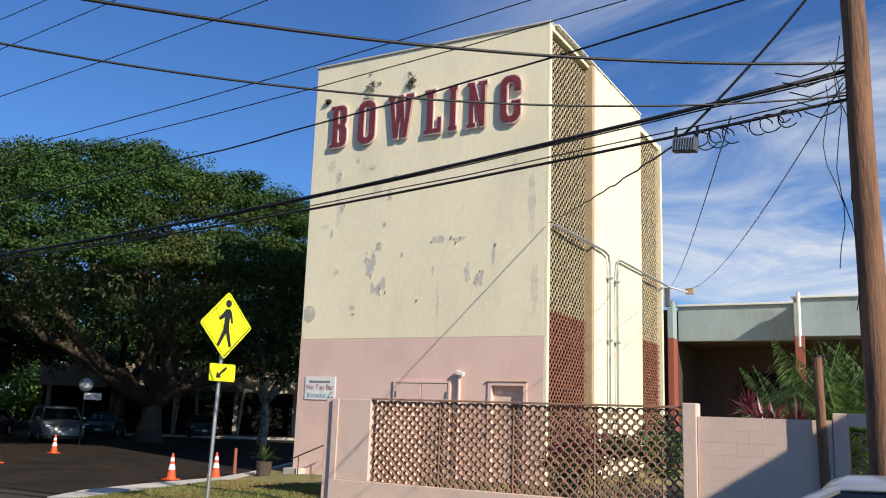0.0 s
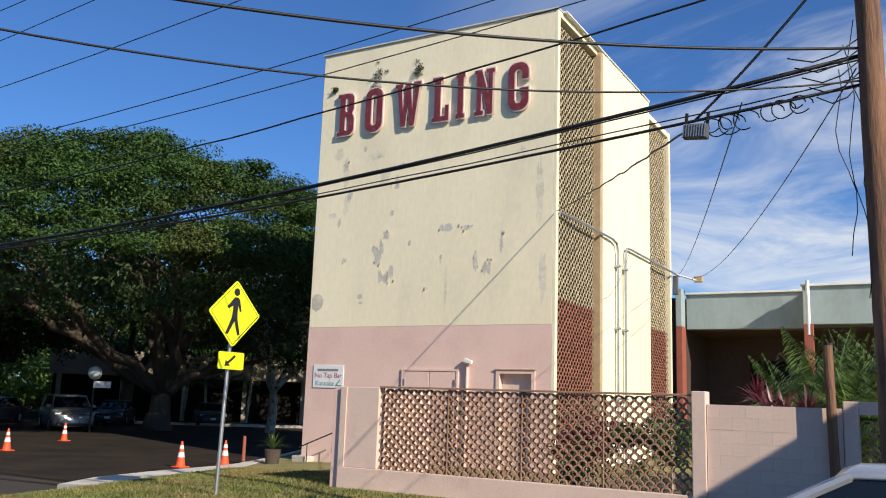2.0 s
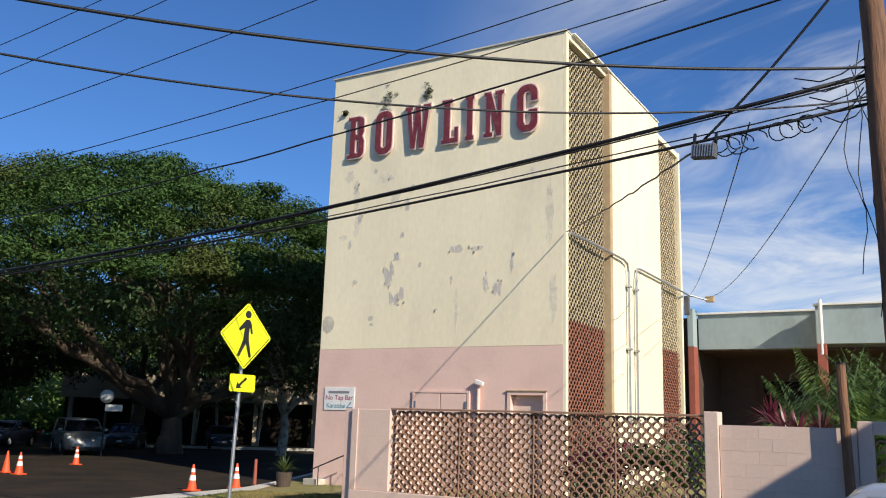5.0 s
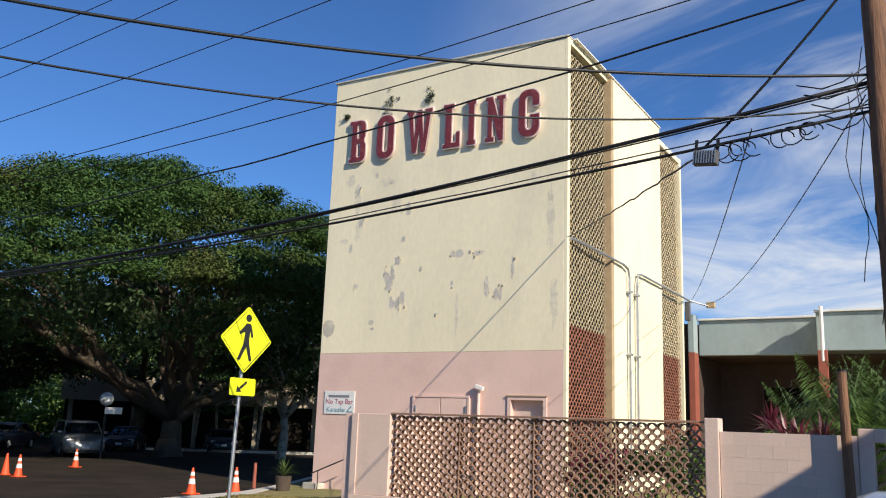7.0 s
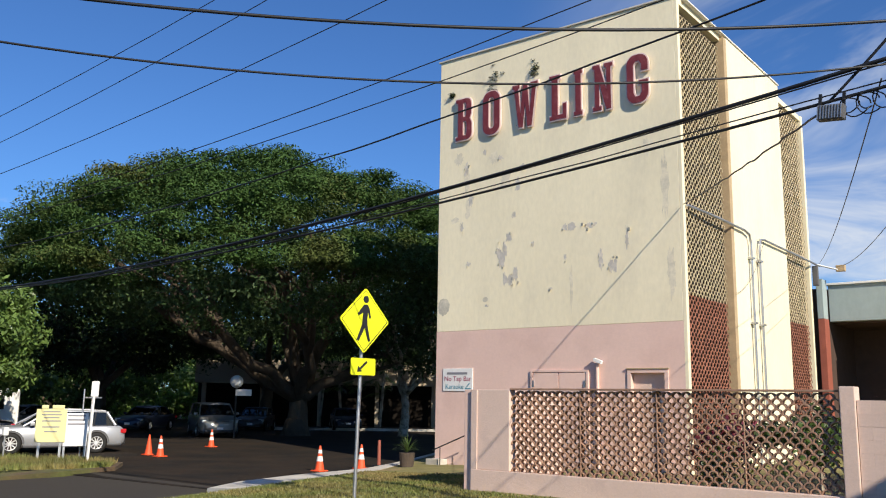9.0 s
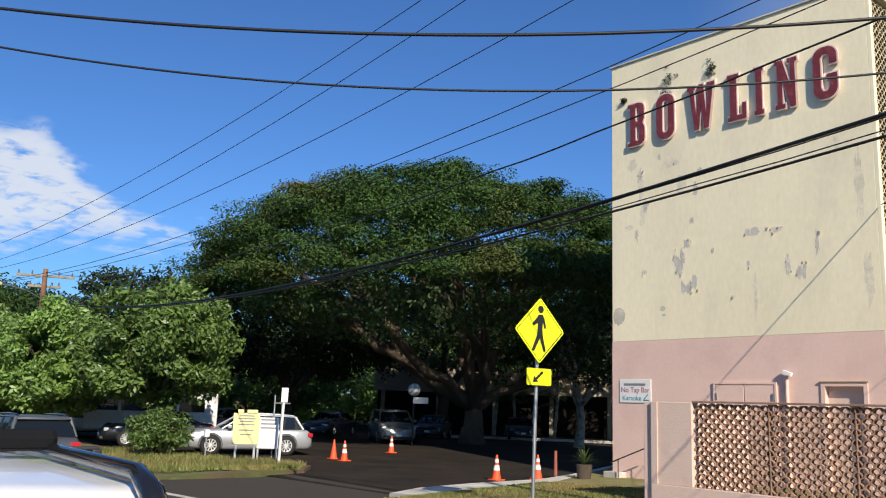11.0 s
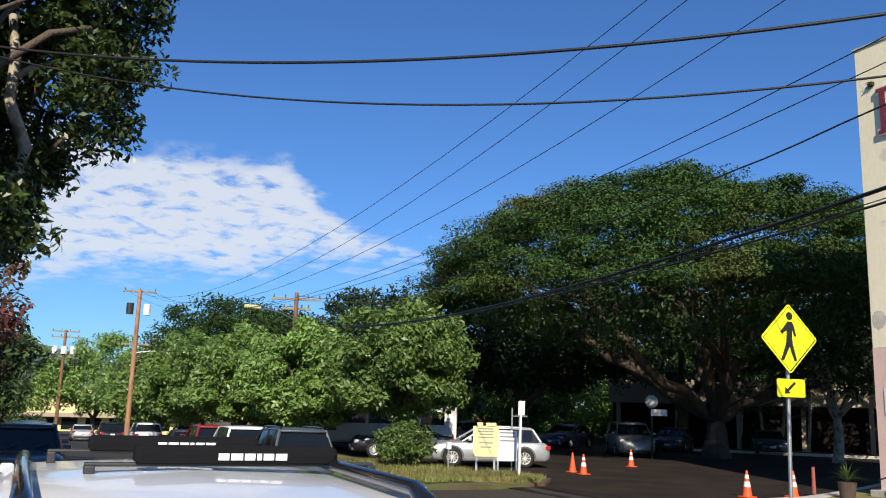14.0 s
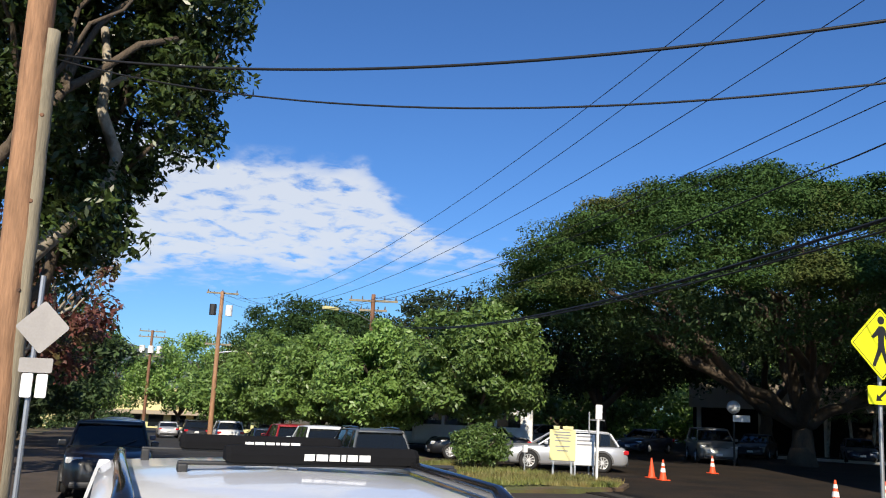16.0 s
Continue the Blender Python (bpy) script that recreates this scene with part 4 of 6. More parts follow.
def tree(name, at, gz0, trunk_h, trunk_r, limbs, crown, leaf, bark, label, category="tree", fork=3, seed=1, bend=0.25):
    """limbs: ends of main limbs relative to the base; each forks near its end. crown: leaf quads relative to the base."""
    rng = random.Random(seed)
    t = thing(name, Matrix.Translation((*at, gz0)), label, category)
    trunk, _ = limb((0, 0, -0.2), (rng.uniform(-0.1, 0.1), rng.uniform(-0.1, 0.1), trunk_h), trunk_r * 1.15, trunk_r * 0.8, 0.06, rng)
    cyl(trunk_r * 1.6, trunk_r * 1.0, -0.3, trunk_r * 1.6, 10, bm=trunk)
    part("trunk", trunk, bark, t, smooth=True)
    for e in limbs:
        e = Vector(e)
        bm, pts = limb((0, 0, trunk_h - 0.15), e, trunk_r * 0.62, trunk_r * 0.22, bend, rng, 10)
        for k in range(fork):
            s = pts[rng.randint(4, 8)]
            o = s + (e - Vector((0, 0, trunk_h))) * rng.uniform(0.3, 0.55) + Vector((rng.uniform(-1, 1), rng.uniform(-1, 1), rng.uniform(0, 0.9))) * e.length * 0.22
            o.z = min(o.z, e.z + 1.2)
            sub, sp = limb(s, o, trunk_r * 0.3, trunk_r * 0.08, 0.3, rng, 6)
            join(bm, sub)
        part("limb", bm, bark, t, smooth=True)
    leaf_mesh("crown", crown, leaf, t)
    return t


def dome(rx, ry, z0, z1, n, seed, shell=0.22, under=0.15, lump=0.12, low=0.22):
    """Clump centres over an umbrella-shaped crown."""
    rng = np.random.default_rng(seed)
    out = []
    while len(out) < n:
        d = rng.normal(size=3)
        d /= np.linalg.norm(d)
        if d[2] < -0.1 and rng.random() > under:
            continue
        k = 1 - shell * rng.random() ** 1.5
        lum = 1 + lump * noise.noise(Vector((d[0] * 2.6 + seed, d[1] * 2.6, d[2] * 2.6)))
        h = (z1 - z0) * d[2] if d[2] > 0 else (z1 - z0) * low * d[2]
        out.append((rx * d[0] * k * lum, ry * d[1] * k * lum, z0 + h * k * lum))
    return np.array(out)


# the great spreading tree over the car park
rngm = random.Random(4)
cen = dome(12.5, 12.1, 7.4, 13.8, 900, 11, 0.18, 0.10, 0.13, 0.12)
inner = dome(10.5, 10.0, 6.3, 11.6, 480, 12, 0.45, 0.7)
crown = leaf_cloud(cen, np.random.default_rng(1).uniform(0.75, 1.6, len(cen)), 430, 0.17, 13, 1.2, 0.33) + np.array([1.3, -4.6, 0.3])
under = leaf_cloud(inner, np.random.default_rng(2).uniform(0.8, 1.6, len(inner)), 60, 0.26, 14, 0.5, 0.5) + np.array([1.3, -4.6, 0.3])
ends = [(6.4 * math.cos(a) + 1.0, 6.4 * math.sin(a) - 4.6, 8.1 + 1.6 * math.sin(3 * a)) for a in [k * 0.78 + 0.2 for k in range(8)]]
big = tree("monkeypod_tree", (-28.0, 12.0), -0.3, 2.2, 0.58, ends + [(2.5, -5, 8), (3.2, 3.9, 4.6), (-4.4, -7.2, 8.2)], crown, M["leaf_monkeypod"], M["bark"], "huge spreading umbrella-shaped tree with dark green crown", fork=4, seed=5)
# inner leaves get a darker green to deepen the shade under the crown
leaf_mesh("inner_crown", under, M["leaf_far"], big)


def round_tree(name, at, r, z0, z1, n, per, size, leaf, bark, label, trunk_r=0.16, trunk_h=1.6, seed=1, clump=(0.5, 0.9), gz0=None, ry=None):
    if gz0 is None:
        gz0 = gzr(at[0]) + 0.1 if at[1] < -9 or at[0] < -60 else -0.3
    cen = dome(r, ry or r, (z0 + z1) * 0.42, z1, n, seed, 0.4, 0.8, 0.25, 0.5)
    cr = leaf_cloud(cen, np.random.default_rng(seed).uniform(*clump, len(cen)), per, size, seed + 1, 0.6, 0.7)
    low = (z0 + z1) * 0.42
    en = [(r * 0.6 * math.cos(k * 1.25 + seed), r * 0.6 * math.sin(k * 1.25 + seed), low + (z1 - low) * 0.35) for k in range(5)]
    return tree(name, at, gz0, trunk_h, trunk_r, en, cr, leaf, bark, label, fork=3, seed=seed)


round_tree("shade_tree", (-40, 7.0), 6.5, 4.0, 8.6, 260, 70, 0.34, M["leaf_far"], M["bark"], "dark shade tree deep in the car park", 0.4, 2.6, 21, (0.8, 1.4))
round_tree("shade_tree", (-40, 20.0), 10.0, 5, 12.0, 330, 70, 0.38, M["leaf_far"], M["bark"], "dark shade tree deep in the car park", 0.45, 2.8, 22, (0.9, 1.6))
round_tree("shade_tree", (-26, 27.0), 10.0, 5, 12.5, 330, 70, 0.38, M["leaf_far"], M["bark"], "dark shade tree deep in the car park", 0.45, 2.8, 23, (0.9, 1.6))
round_tree("shade_tree", (-24.0, 16.6), 5.0, 4.2, 8.5, 130, 60, 0.3, M["leaf_far"], M["bark_pale"], "slim forked tree beside the tall building", 0.25, 2.4, 24, (0.7, 1.2))
for k, (x, y, r, h, tone) in enumerate(((-26.3, -7.4, 2.95, 6.75, "bright green"), (-32.5, -10.0, 2.9, 6.5, "fresh green"), (-38.5, -11.3, 3.0, 6.7, "green"), (-49.5, -11.6, 3.8, 7.5, "green"))):
    round_tree("rounded_tree", (x, y), r, 1.7, h, 190, 210, 0.27, M["leaf_bright"], M["bark"], f"{tone} rounded tree with leaf tufts beside the car park", 0.15, 1.9, 31 + k, (0.45, 0.85))
round_tree("spreading_tree", (-71, -4.6), 9.3, 4.0, 12.6, 330, 190, 0.36, M["leaf_monkeypod"], M["bark"], "wide dark tree beyond the car park", 0.5, 3.0, 35, (1.0, 1.8))
round_tree("spreading_tree", (-48, -0.5), 6.0, 4.0, 10.4, 190, 70, 0.4, M["leaf_far"], M["bark"], "dark tree behind the rounded trees", 0.35, 2.5, 36, (0.8, 1.4))
for k, (x, y, r, h) in enumerate(((-78, -11.8, 4.5, 9.0), (-94, -15.6, 5, 10.5), (-95, -24.5, 5.5, 11), (-130, -30, 8, 8), (-120, 2, 8, 8), (-64, -12.5, 4, 6))):
    round_tree("street_tree", (x, y), r, 2, h, 170, 90, 0.42, M["leaf_bright" if k in (0, 1, 2, 5) else "leaf_far"], M["bark"], "distant leafy street tree", 0.25, 2, 40 + k, (0.8, 1.5))
round_tree("red_leaf_tree", (-17.5, -25.0), 3.0, 1.8, 6.6, 130, 70, 0.22, M["leaf_red"], M["bark_pale"], "tree with reddish brown thinning leaves by the footpath", 0.15, 1.8, 51, (0.35, 0.7), 0.0)
for k, (x, y, h) in enumerate(((-40, -28, 6.5), (-52, -27.5, 7.0), (-68, -29, 7.5), (-90, -32, 8.5))):
    round_tree("street_tree", (x, y), 4.5 + k * 0.6, 1.6, h, 140, 60, 0.4, M["leaf_far"], M["bark"], "leafy dark tree behind the footpath", 0.2, 2.0, 240 + k, (0.7, 1.2))
round_tree("street_tree", (-27, -26.5), 4.5, 2.2, 6.5, 150, 80, 0.28, M["leaf_far"], M["bark"], "leafy green tree behind the footpath", 0.2, 2.0, 52, (0.6, 1.0), 0.0)

# tall glossy tree over the near footpath, with one long pale limb
near_rng = np.random.default_rng(61)
cen = near_rng.normal(size=(640, 3))
cen *= (near_rng.random(640) ** 0.4 / np.linalg.norm(cen, axis=1))[:, None]
cen = cen * np.array([2.8, 3.0, 3.6]) + np.array([-0.3, 0.75, 7.9])
bough = [(0, 0, 1.85), (0.1, 0.3, 2.9), (0.15, 0.85, 3.75), (0.1, 1.5, 4.55), (0.1, 1.85, 5.05), (0.1, 1.9, 5.5), (0.1, 1.6, 6.2), (0.1, 1.62, 6.9), (0.0, 1.5, 7.6)]
bare = np.array([np.hypot(cen[:, 1] - y, cen[:, 2] - z) for x, y, z in bough]).min(0)
low = (cen[:, 2] < 5.6) & (cen[:, 1] > 2.4)
cen = cen[~((cen[:, 0] > -0.25) & (bare < 0.55)) & ~low]
drop = near_rng.normal(size=(46, 3)) * np.array([0.9, 0.24, 0.42]) + np.array([-1.2, 1.55, 4.6])
cen = np.concatenate([cen, drop])
crown = leaf_cloud(cen, near_rng.uniform(0.28, 0.55, len(cen)), 140, 0.16, 62, 0.5, 0.8)
tl = [(0.8, 2.6, 7.3), (1.5, 0.5, 6.9), (-1.5, 0.5, 6.4), (0.5, -1.5, 6.3), (-0.4, 2.0, 8.2)]
near_tree = tree("glossy_tree", (-5.2, -24.2), -0.0, 2.0, 0.2, tl, crown, M["leaf_glossy"], M["bark"], "tall broadleaf tree with glossy leaves above the footpath", seed=63, bend=0.35)
bm = tube(bough, [0.15, 0.14, 0.125, 0.115, 0.105, 0.10, 0.085, 0.075, 0.06], 10)
tube([(0.1, 1.6, 6.55), (0.15, 1.85, 6.75), (0.15, 2.3, 6.95)], [0.06, 0.05, 0.03], 8, bm)
part("limb", bm, M["bark_pale"], near_tree, "pale crooked limb", smooth=True)
round_tree("round_bush", (-20.3, -9.6), 1.05, 0.25, 1.55, 70, 90, 0.15, M["leaf_bright"], M["bark"], "round green shrub on the verge", 0.06, 0.3, 71, (0.25, 0.42), -0.25)

# distance
tagged(raw("far_hill", [(-900, -420, -5), (-900, 150, -5), (-900, 60, 35), (-900, -60, 62), (-900, -160, 70), (-900, -260, 50), (-900, -420, 40)], [(0, 1, 2, 3, 4, 5, 6)], M["hill"]), "hazy grey-green ridge beyond the town", "hill", kind="structure")

# ---- vehicles ----


def loft(stations, bm=None):
    """Skin over cross-sections (lists of points of equal length), mirrored in y, closed at both ends."""
    bm = bm or bmesh.new()
    rings = []
    for s in stations:
        full = [bm.verts.new(p) for p in s] + [bm.verts.new((x, -y, z)) for x, y, z in reversed(s)]
        rings.append(full)
    for r, q in zip(rings, rings[1:]):
        for k in range(len(r)):
            j = (k + 1) % len(r)
            bm.faces.new((r[k], r[j], q[j], q[k]))
    bm.faces.new(rings[0])
    bm.faces.new(rings[-1][::-1])
    bmesh.ops.recalc_face_normals(bm, faces=bm.faces[:])
    return bm


def make_wheel(car, x, y, r, w, spokes=10):
    out = 1 if y > 0 else -1
    m = Matrix.Translation((x, y, r)) @ Matrix.Rotation(math.radians(-90 * out), 4, 'X')
    bm = bmesh.new()
    prof = [(r * 0.64, -w / 2), (r * 0.9, -w / 2), (r, -w * 0.32), (r, w * 0.32), (r * 0.9, w / 2), (r * 0.66, w / 2), (r * 0.62, w * 0.3)]
    n = 24
    rings = [[bm.verts.new((a * math.cos(2 * math.pi * k / n), a * math.sin(2 * math.pi * k / n), z)) for k in range(n)] for a, z in prof]
    for p, q in zip(rings, rings[1:]):
        for k in range(n):
            bm.faces.new((p[k], p[(k + 1) % n], q[(k + 1) % n], q[k]))
    wh = part("wheel", place(bm, m), M["tyre"], car, smooth=True)
    rim = cyl(r * 0.63, r * 0.63, w * 0.2, w * 0.27, 20)
    part("rim_back", place(rim, m), M["plastic"], wh)
    bm = cyl(r * 0.16, r * 0.14, w * 0.27, w * 0.46, 10)
    for k in range(spokes):
        a = 2 * math.pi * k / spokes
        join(bm, place(box(r * 0.12, r * 0.62, -r * 0.045, r * 0.045, w * 0.28, w * 0.42), Matrix.Rotation(a, 4, 'Z')))
    tube([(r * 0.61 * math.cos(2 * math.pi * k / 20), r * 0.61 * math.sin(2 * math.pi * k / 20), w * 0.38) for k in range(21)], r * 0.035, 5, bm)
    part("rim", place(bm, m), M["rim"], wh, "silver spoked alloy rim")
    return wh


def car(name, m, label, color, L=4.7, W=1.85, H=1.48, belt=0.92, hood=0.86, wb=1.05, wt=0.25, rt=-1.35, rb=-1.95, deck=None,
        front=0.0, clad=False, rails=False, wheel_r=0.33, axle=(1.38, -1.40), category="car", trim="plastic"):
    """Points forward along x. wb, wt, rt, rb: foot and head of the windscreen, head and foot of the rear window."""
    c = thing(name, m, label, category, "parked vehicles")
    hw, b0 = W / 2, 0.22
    deck = belt if deck is None else deck
    f, r = L / 2, -L / 2

    def sec(x, top, k, low=b0, crown=0.03):
        w = hw * k
        return [(x, 0, low), (x, w * 0.86, low), (x, w * 0.97, low + 0.12), (x, w, low + (top - low) * 0.45), (x, w * 0.985, top - 0.10), (x, w * 0.94, top - 0.03), (x, w * 0.84, top), (x, 0, top + crown)]

    st = [sec(f, hood - 0.28, 0.62, 0.34), sec(f - 0.06, hood - 0.20, 0.80, 0.26), sec(f - 0.22, hood - 0.10, 0.93), sec(f - 0.5, hood - 0.03, 0.985), sec((f + wb) / 2, hood + 0.01, 1.0),
          sec(wb, belt, 1.0), sec(0, belt + 0.02, 1.0), sec(rt, belt + 0.03, 1.0), sec(min(rb, rt - 0.1), deck + 0.02, 0.985)]
    if rb > r + 0.35:
        st.append(sec((rb + r) / 2, deck, 0.97))
    st += [sec(r + 0.16, deck - 0.03, 0.94), sec(r + 0.04, deck - 0.12, 0.86, 0.28), sec(r, deck - 0.22, 0.78, 0.34)]
    st = sorted(st, key=lambda s: -s[0][0])
    body = part("body", loft(st), color, c, smooth=True)
    # cabin: a dark glass shell under a painted roof and pillars
    tw = hw * 0.76
    zr = H - 0.05

    def cab(x, top, k):
        return [(x, 0, belt - 0.02), (x, hw * 0.925 * k, belt - 0.02), (x, hw * 0.915 * k, belt + 0.03), (x, tw + (hw * 0.9 * k - tw) * max(0, 1 - (top - belt) / (zr - belt)), top), (x, 0, top + 0.025)]

    gl = [cab(wb, belt + 0.03, 0.95), cab(wt, zr, 1.0), cab((wt + rt) / 2, zr + 0.015, 1.0), cab(rt, zr - 0.01, 1.0), cab(rb, max(deck, belt) + 0.04, 0.95)]
    part("glasshouse", loft(gl), M["glass_dark"], c, "dark tinted windows")
    ro = [[(x, 0, z), (x, tw * k, z - 0.01), (x, tw * k * 1.02, z + 0.01), (x, tw * k * 0.93, z + 0.045), (x, 0, z + 0.07)] for x, z, k in
          ((wt + 0.12, zr - 0.045, 0.98), (wt, zr - 0.005, 1.02), ((wt + rt) / 2, zr + 0.012, 1.03), (rt, zr - 0.015, 1.02), (rt - 0.12, zr - 0.06, 0.98))]
    part("roof", loft(ro), color, c, smooth=True)
    for s in (1, -1):
        def side(x, z, k=1.0):
            u = (z - belt) / (zr - belt)
            return Vector((x, s * (hw * 0.918 * (1 - u) + tw * 1.005 * u) * k, z))
        pil = [("pillar", side(wb + 0.03, belt), side(wt + 0.02, zr), 0.035), ("pillar", side((wt + rt) / 2 + 0.25, belt), side((wt + rt) / 2 + 0.18, zr), 0.032),
               ("pillar", side(rb + 0.12, belt + 0.02), side(rt - 0.02, zr), 0.05)]
        if rt < -1.2:
            pil.append(("pillar", side(rt + 0.45, belt), side(rt + 0.35, zr), 0.03))
        for nm, a, b, w in pil:
            part(nm, tube([a, a.lerp(b, 0.5), b], w, 6), color if w > 0.033 else M["plastic"], c)
        part("sill", tube([side(wb, belt + 0.01, 1.01), side((wt + rt) / 2, belt + 0.02, 1.012), side(rb + 0.1, belt + 0.03, 1.0)], 0.014, 5), M["plastic"], c)
        for ax in axle:
            make_wheel(c, ax, s * (hw - 0.05), wheel_r, 0.22)
            arch = bmesh.new()
            nn = 14
            ring = [[arch.verts.new((ax + rr2 * math.cos(math.pi * k / nn), s * yy, wheel_r + rr2 * math.sin(math.pi * k / nn))) for k in range(nn + 1)] for rr2, yy in ((wheel_r * 1.06, hw * 0.99 + 0.012), (wheel_r * (1.28 if clad else 1.14), hw * 0.995 + 0.012), (wheel_r * (1.30 if clad else 1.16), hw * 0.90))]
            for p, q in zip(ring, ring[1:]):
                for k in range(nn):
                    arch.faces.new((p[k], p[k + 1], q[k + 1], q[k]))
            part("wheel_arch", arch, M["clad" if clad else "plastic"], c)
            # flat black disc stands in for the shade inside the wheel arch
            part("wheel_well", place(cyl(wheel_r * 1.08, wheel_r * 1.08, 0, 0.02, 20), Matrix.Translation((ax, s * (hw + 0.002) - 0.01, wheel_r)) @ Matrix.Rotation(math.radians(-90), 4, 'X')), M["dark"], c)
        dx = (wt + rt) / 2 + 0.22
        for x in (wb - 0.12, dx, rt + 0.38):
            part("door_seam", box(x - 0.005, x + 0.005, s * hw * 0.955 - 0.01, s * hw * 0.955 + 0.043 * 0.5, 0.40, belt - 0.06), M["dark"], c)
        for x in (dx + 0.12, rt + 0.5):
            part("door_handle", box(x, x + 0.17, s * hw - 0.02, s * hw + 0.025, belt - 0.19, belt - 0.155, 0.006), color, c)
        part("rocker", tube([(axle[0] - 0.42, s * hw * 0.975, 0.27), (axle[1] + 0.42, s * hw * 0.975, 0.27)], 0.055 if clad else 0.03, 6), M["clad" if clad else "plastic"], c)
        mir = part("mirror", box(wb - 0.30, wb - 0.16, *sorted((s * hw * 0.98, s * (hw + 0.17))), belt + 0.03, belt + 0.16, 0.03), color, c)
        part("mirror_glass", box(wb - 0.306, wb - 0.301, *sorted((s * (hw + 0.02), s * (hw + 0.15))), belt + 0.05, belt + 0.14), M["glass_dark"], mir)
        hl = part("headlight", loft_box((f - 0.34, f - 0.10), sorted((s * hw * 0.55, s * hw * 0.93)), (hood - 0.27, hood - 0.13)), M["lamp_clear"], c)
        part("tail_light", box(r + 0.0, r + 0.24, *sorted((s * hw * 0.66, s * hw * 0.95)), deck - 0.26, deck - 0.10, 0.03), M["lamp_red"], c)
        if rails == 2:
            part("roof_rail", tube([(wt + 0.30, s * tw * 0.90, zr - 0.06), (wt + 0.20, s * tw * 0.90, zr + 0.035), (wt + 0.08, s * tw * 0.90, zr + 0.085), ((wt + rt) / 2, s * tw * 0.92, zr + 0.105), (rt + 0.2, s * tw * 0.91, zr + 0.08), (rt + 0.02, s * tw * 0.90, zr + 0.02)], [0.045, 0.04, 0.03, 0.026, 0.026, 0.03], 10), M["gloss_black"], c, "glossy black roof rail", smooth=True)
        elif rails:
            part("roof_rail", tube([(wt - 0.1, s * tw * 0.97, zr + 0.03), (wt - 0.25, s * tw * 0.97, zr + 0.065), ((wt + rt) / 2, s * tw * 0.97, zr + 0.08), (rt + 0.2, s * tw * 0.97, zr + 0.06), (rt + 0.02, s * tw * 0.95, zr + 0.04)], 0.02, 6), M["rim" if rails == 1 else "plastic"], c)
    part("grille", box(f - 0.10, f - 0.035, -hw * 0.46, hw * 0.46, hood - 0.40, hood - 0.19, 0.02), M["plastic"], c)
    gr = part("grille_bar", box(f - 0.045, f - 0.02, -hw * 0.48, hw * 0.48, hood - 0.30, hood - 0.27, 0.008), M["rim"], c)
    part("bumper", box(f - 0.14, f + 0.02, -hw * 0.80, hw * 0.80, 0.26, 0.40, 0.05), M[trim], c)
    part("bumper", box(r - 0.03, r + 0.14, -hw * 0.82, hw * 0.82, 0.28, 0.46, 0.05), M[trim], c)
    part("number_plate", box(f + 0.0, f + 0.03, -0.16, 0.16, 0.40, 0.52, 0.004), M["plate"], c)
    part("number_plate", box(r - 0.035, r + 0.02, -0.16, 0.16, deck - 0.36, deck - 0.21, 0.004), M["plate"], c)
    for s in (-0.3, 0.25):
        part("wiper", tube([(wb + 0.05, s, belt + 0.05), (wb - 0.16, s + 0.35, belt + 0.05 + 0.16 * (zr - belt) / max(0.2, wb - wt))], 0.01, 5), M["plastic"], c)
    return c


def loft_box(xs, ys, zs):
    return box(xs[0], xs[1], ys[0], ys[1], zs[0], zs[1], 0.04)


P_ = {k: paint("car_" + k, c, mt) for k, c, mt in (("silver", (0.52, 0.53, 0.55), 0.5), ("white", (0.74, 0.75, 0.76), 0.0), ("black", (0.012, 0.013, 0.016), 0.2), ("navy", (0.02, 0.03, 0.06), 0.3),
                                                  ("grey", (0.10, 0.11, 0.12), 0.4), ("red", (0.30, 0.015, 0.02), 0.2), ("champagne", (0.26, 0.26, 0.245), 0.4))}


def spot(x, y, deg, z=None):
    return pose(x, y, (gzr(x) if y < -12.5 else gz(x)) if z is None else z, 0, -1.2 * math.cos(radians(deg)) if y < -12.5 and x < 0 else 0, deg)


SUV = dict(L=4.75, W=1.92, H=1.72, belt=1.10, hood=1.05, wb=1.05, wt=0.35, rt=-1.75, rb=-2.12, wheel_r=0.37, axle=(1.42, -1.42))
SEDAN = dict(L=4.65, W=1.80, H=1.44, belt=0.92, hood=0.88, wb=1.0, wt=0.12, rt=-0.98, rb=-1.62, deck=0.98, wheel_r=0.32, axle=(1.35, -1.32))
VAN = dict(L=5.0, W=1.98, H=1.75, belt=1.10, hood=1.02, wb=1.40, wt=0.55, rt=-2.05, rb=-2.35, wheel_r=0.34, axle=(1.5, -1.5))

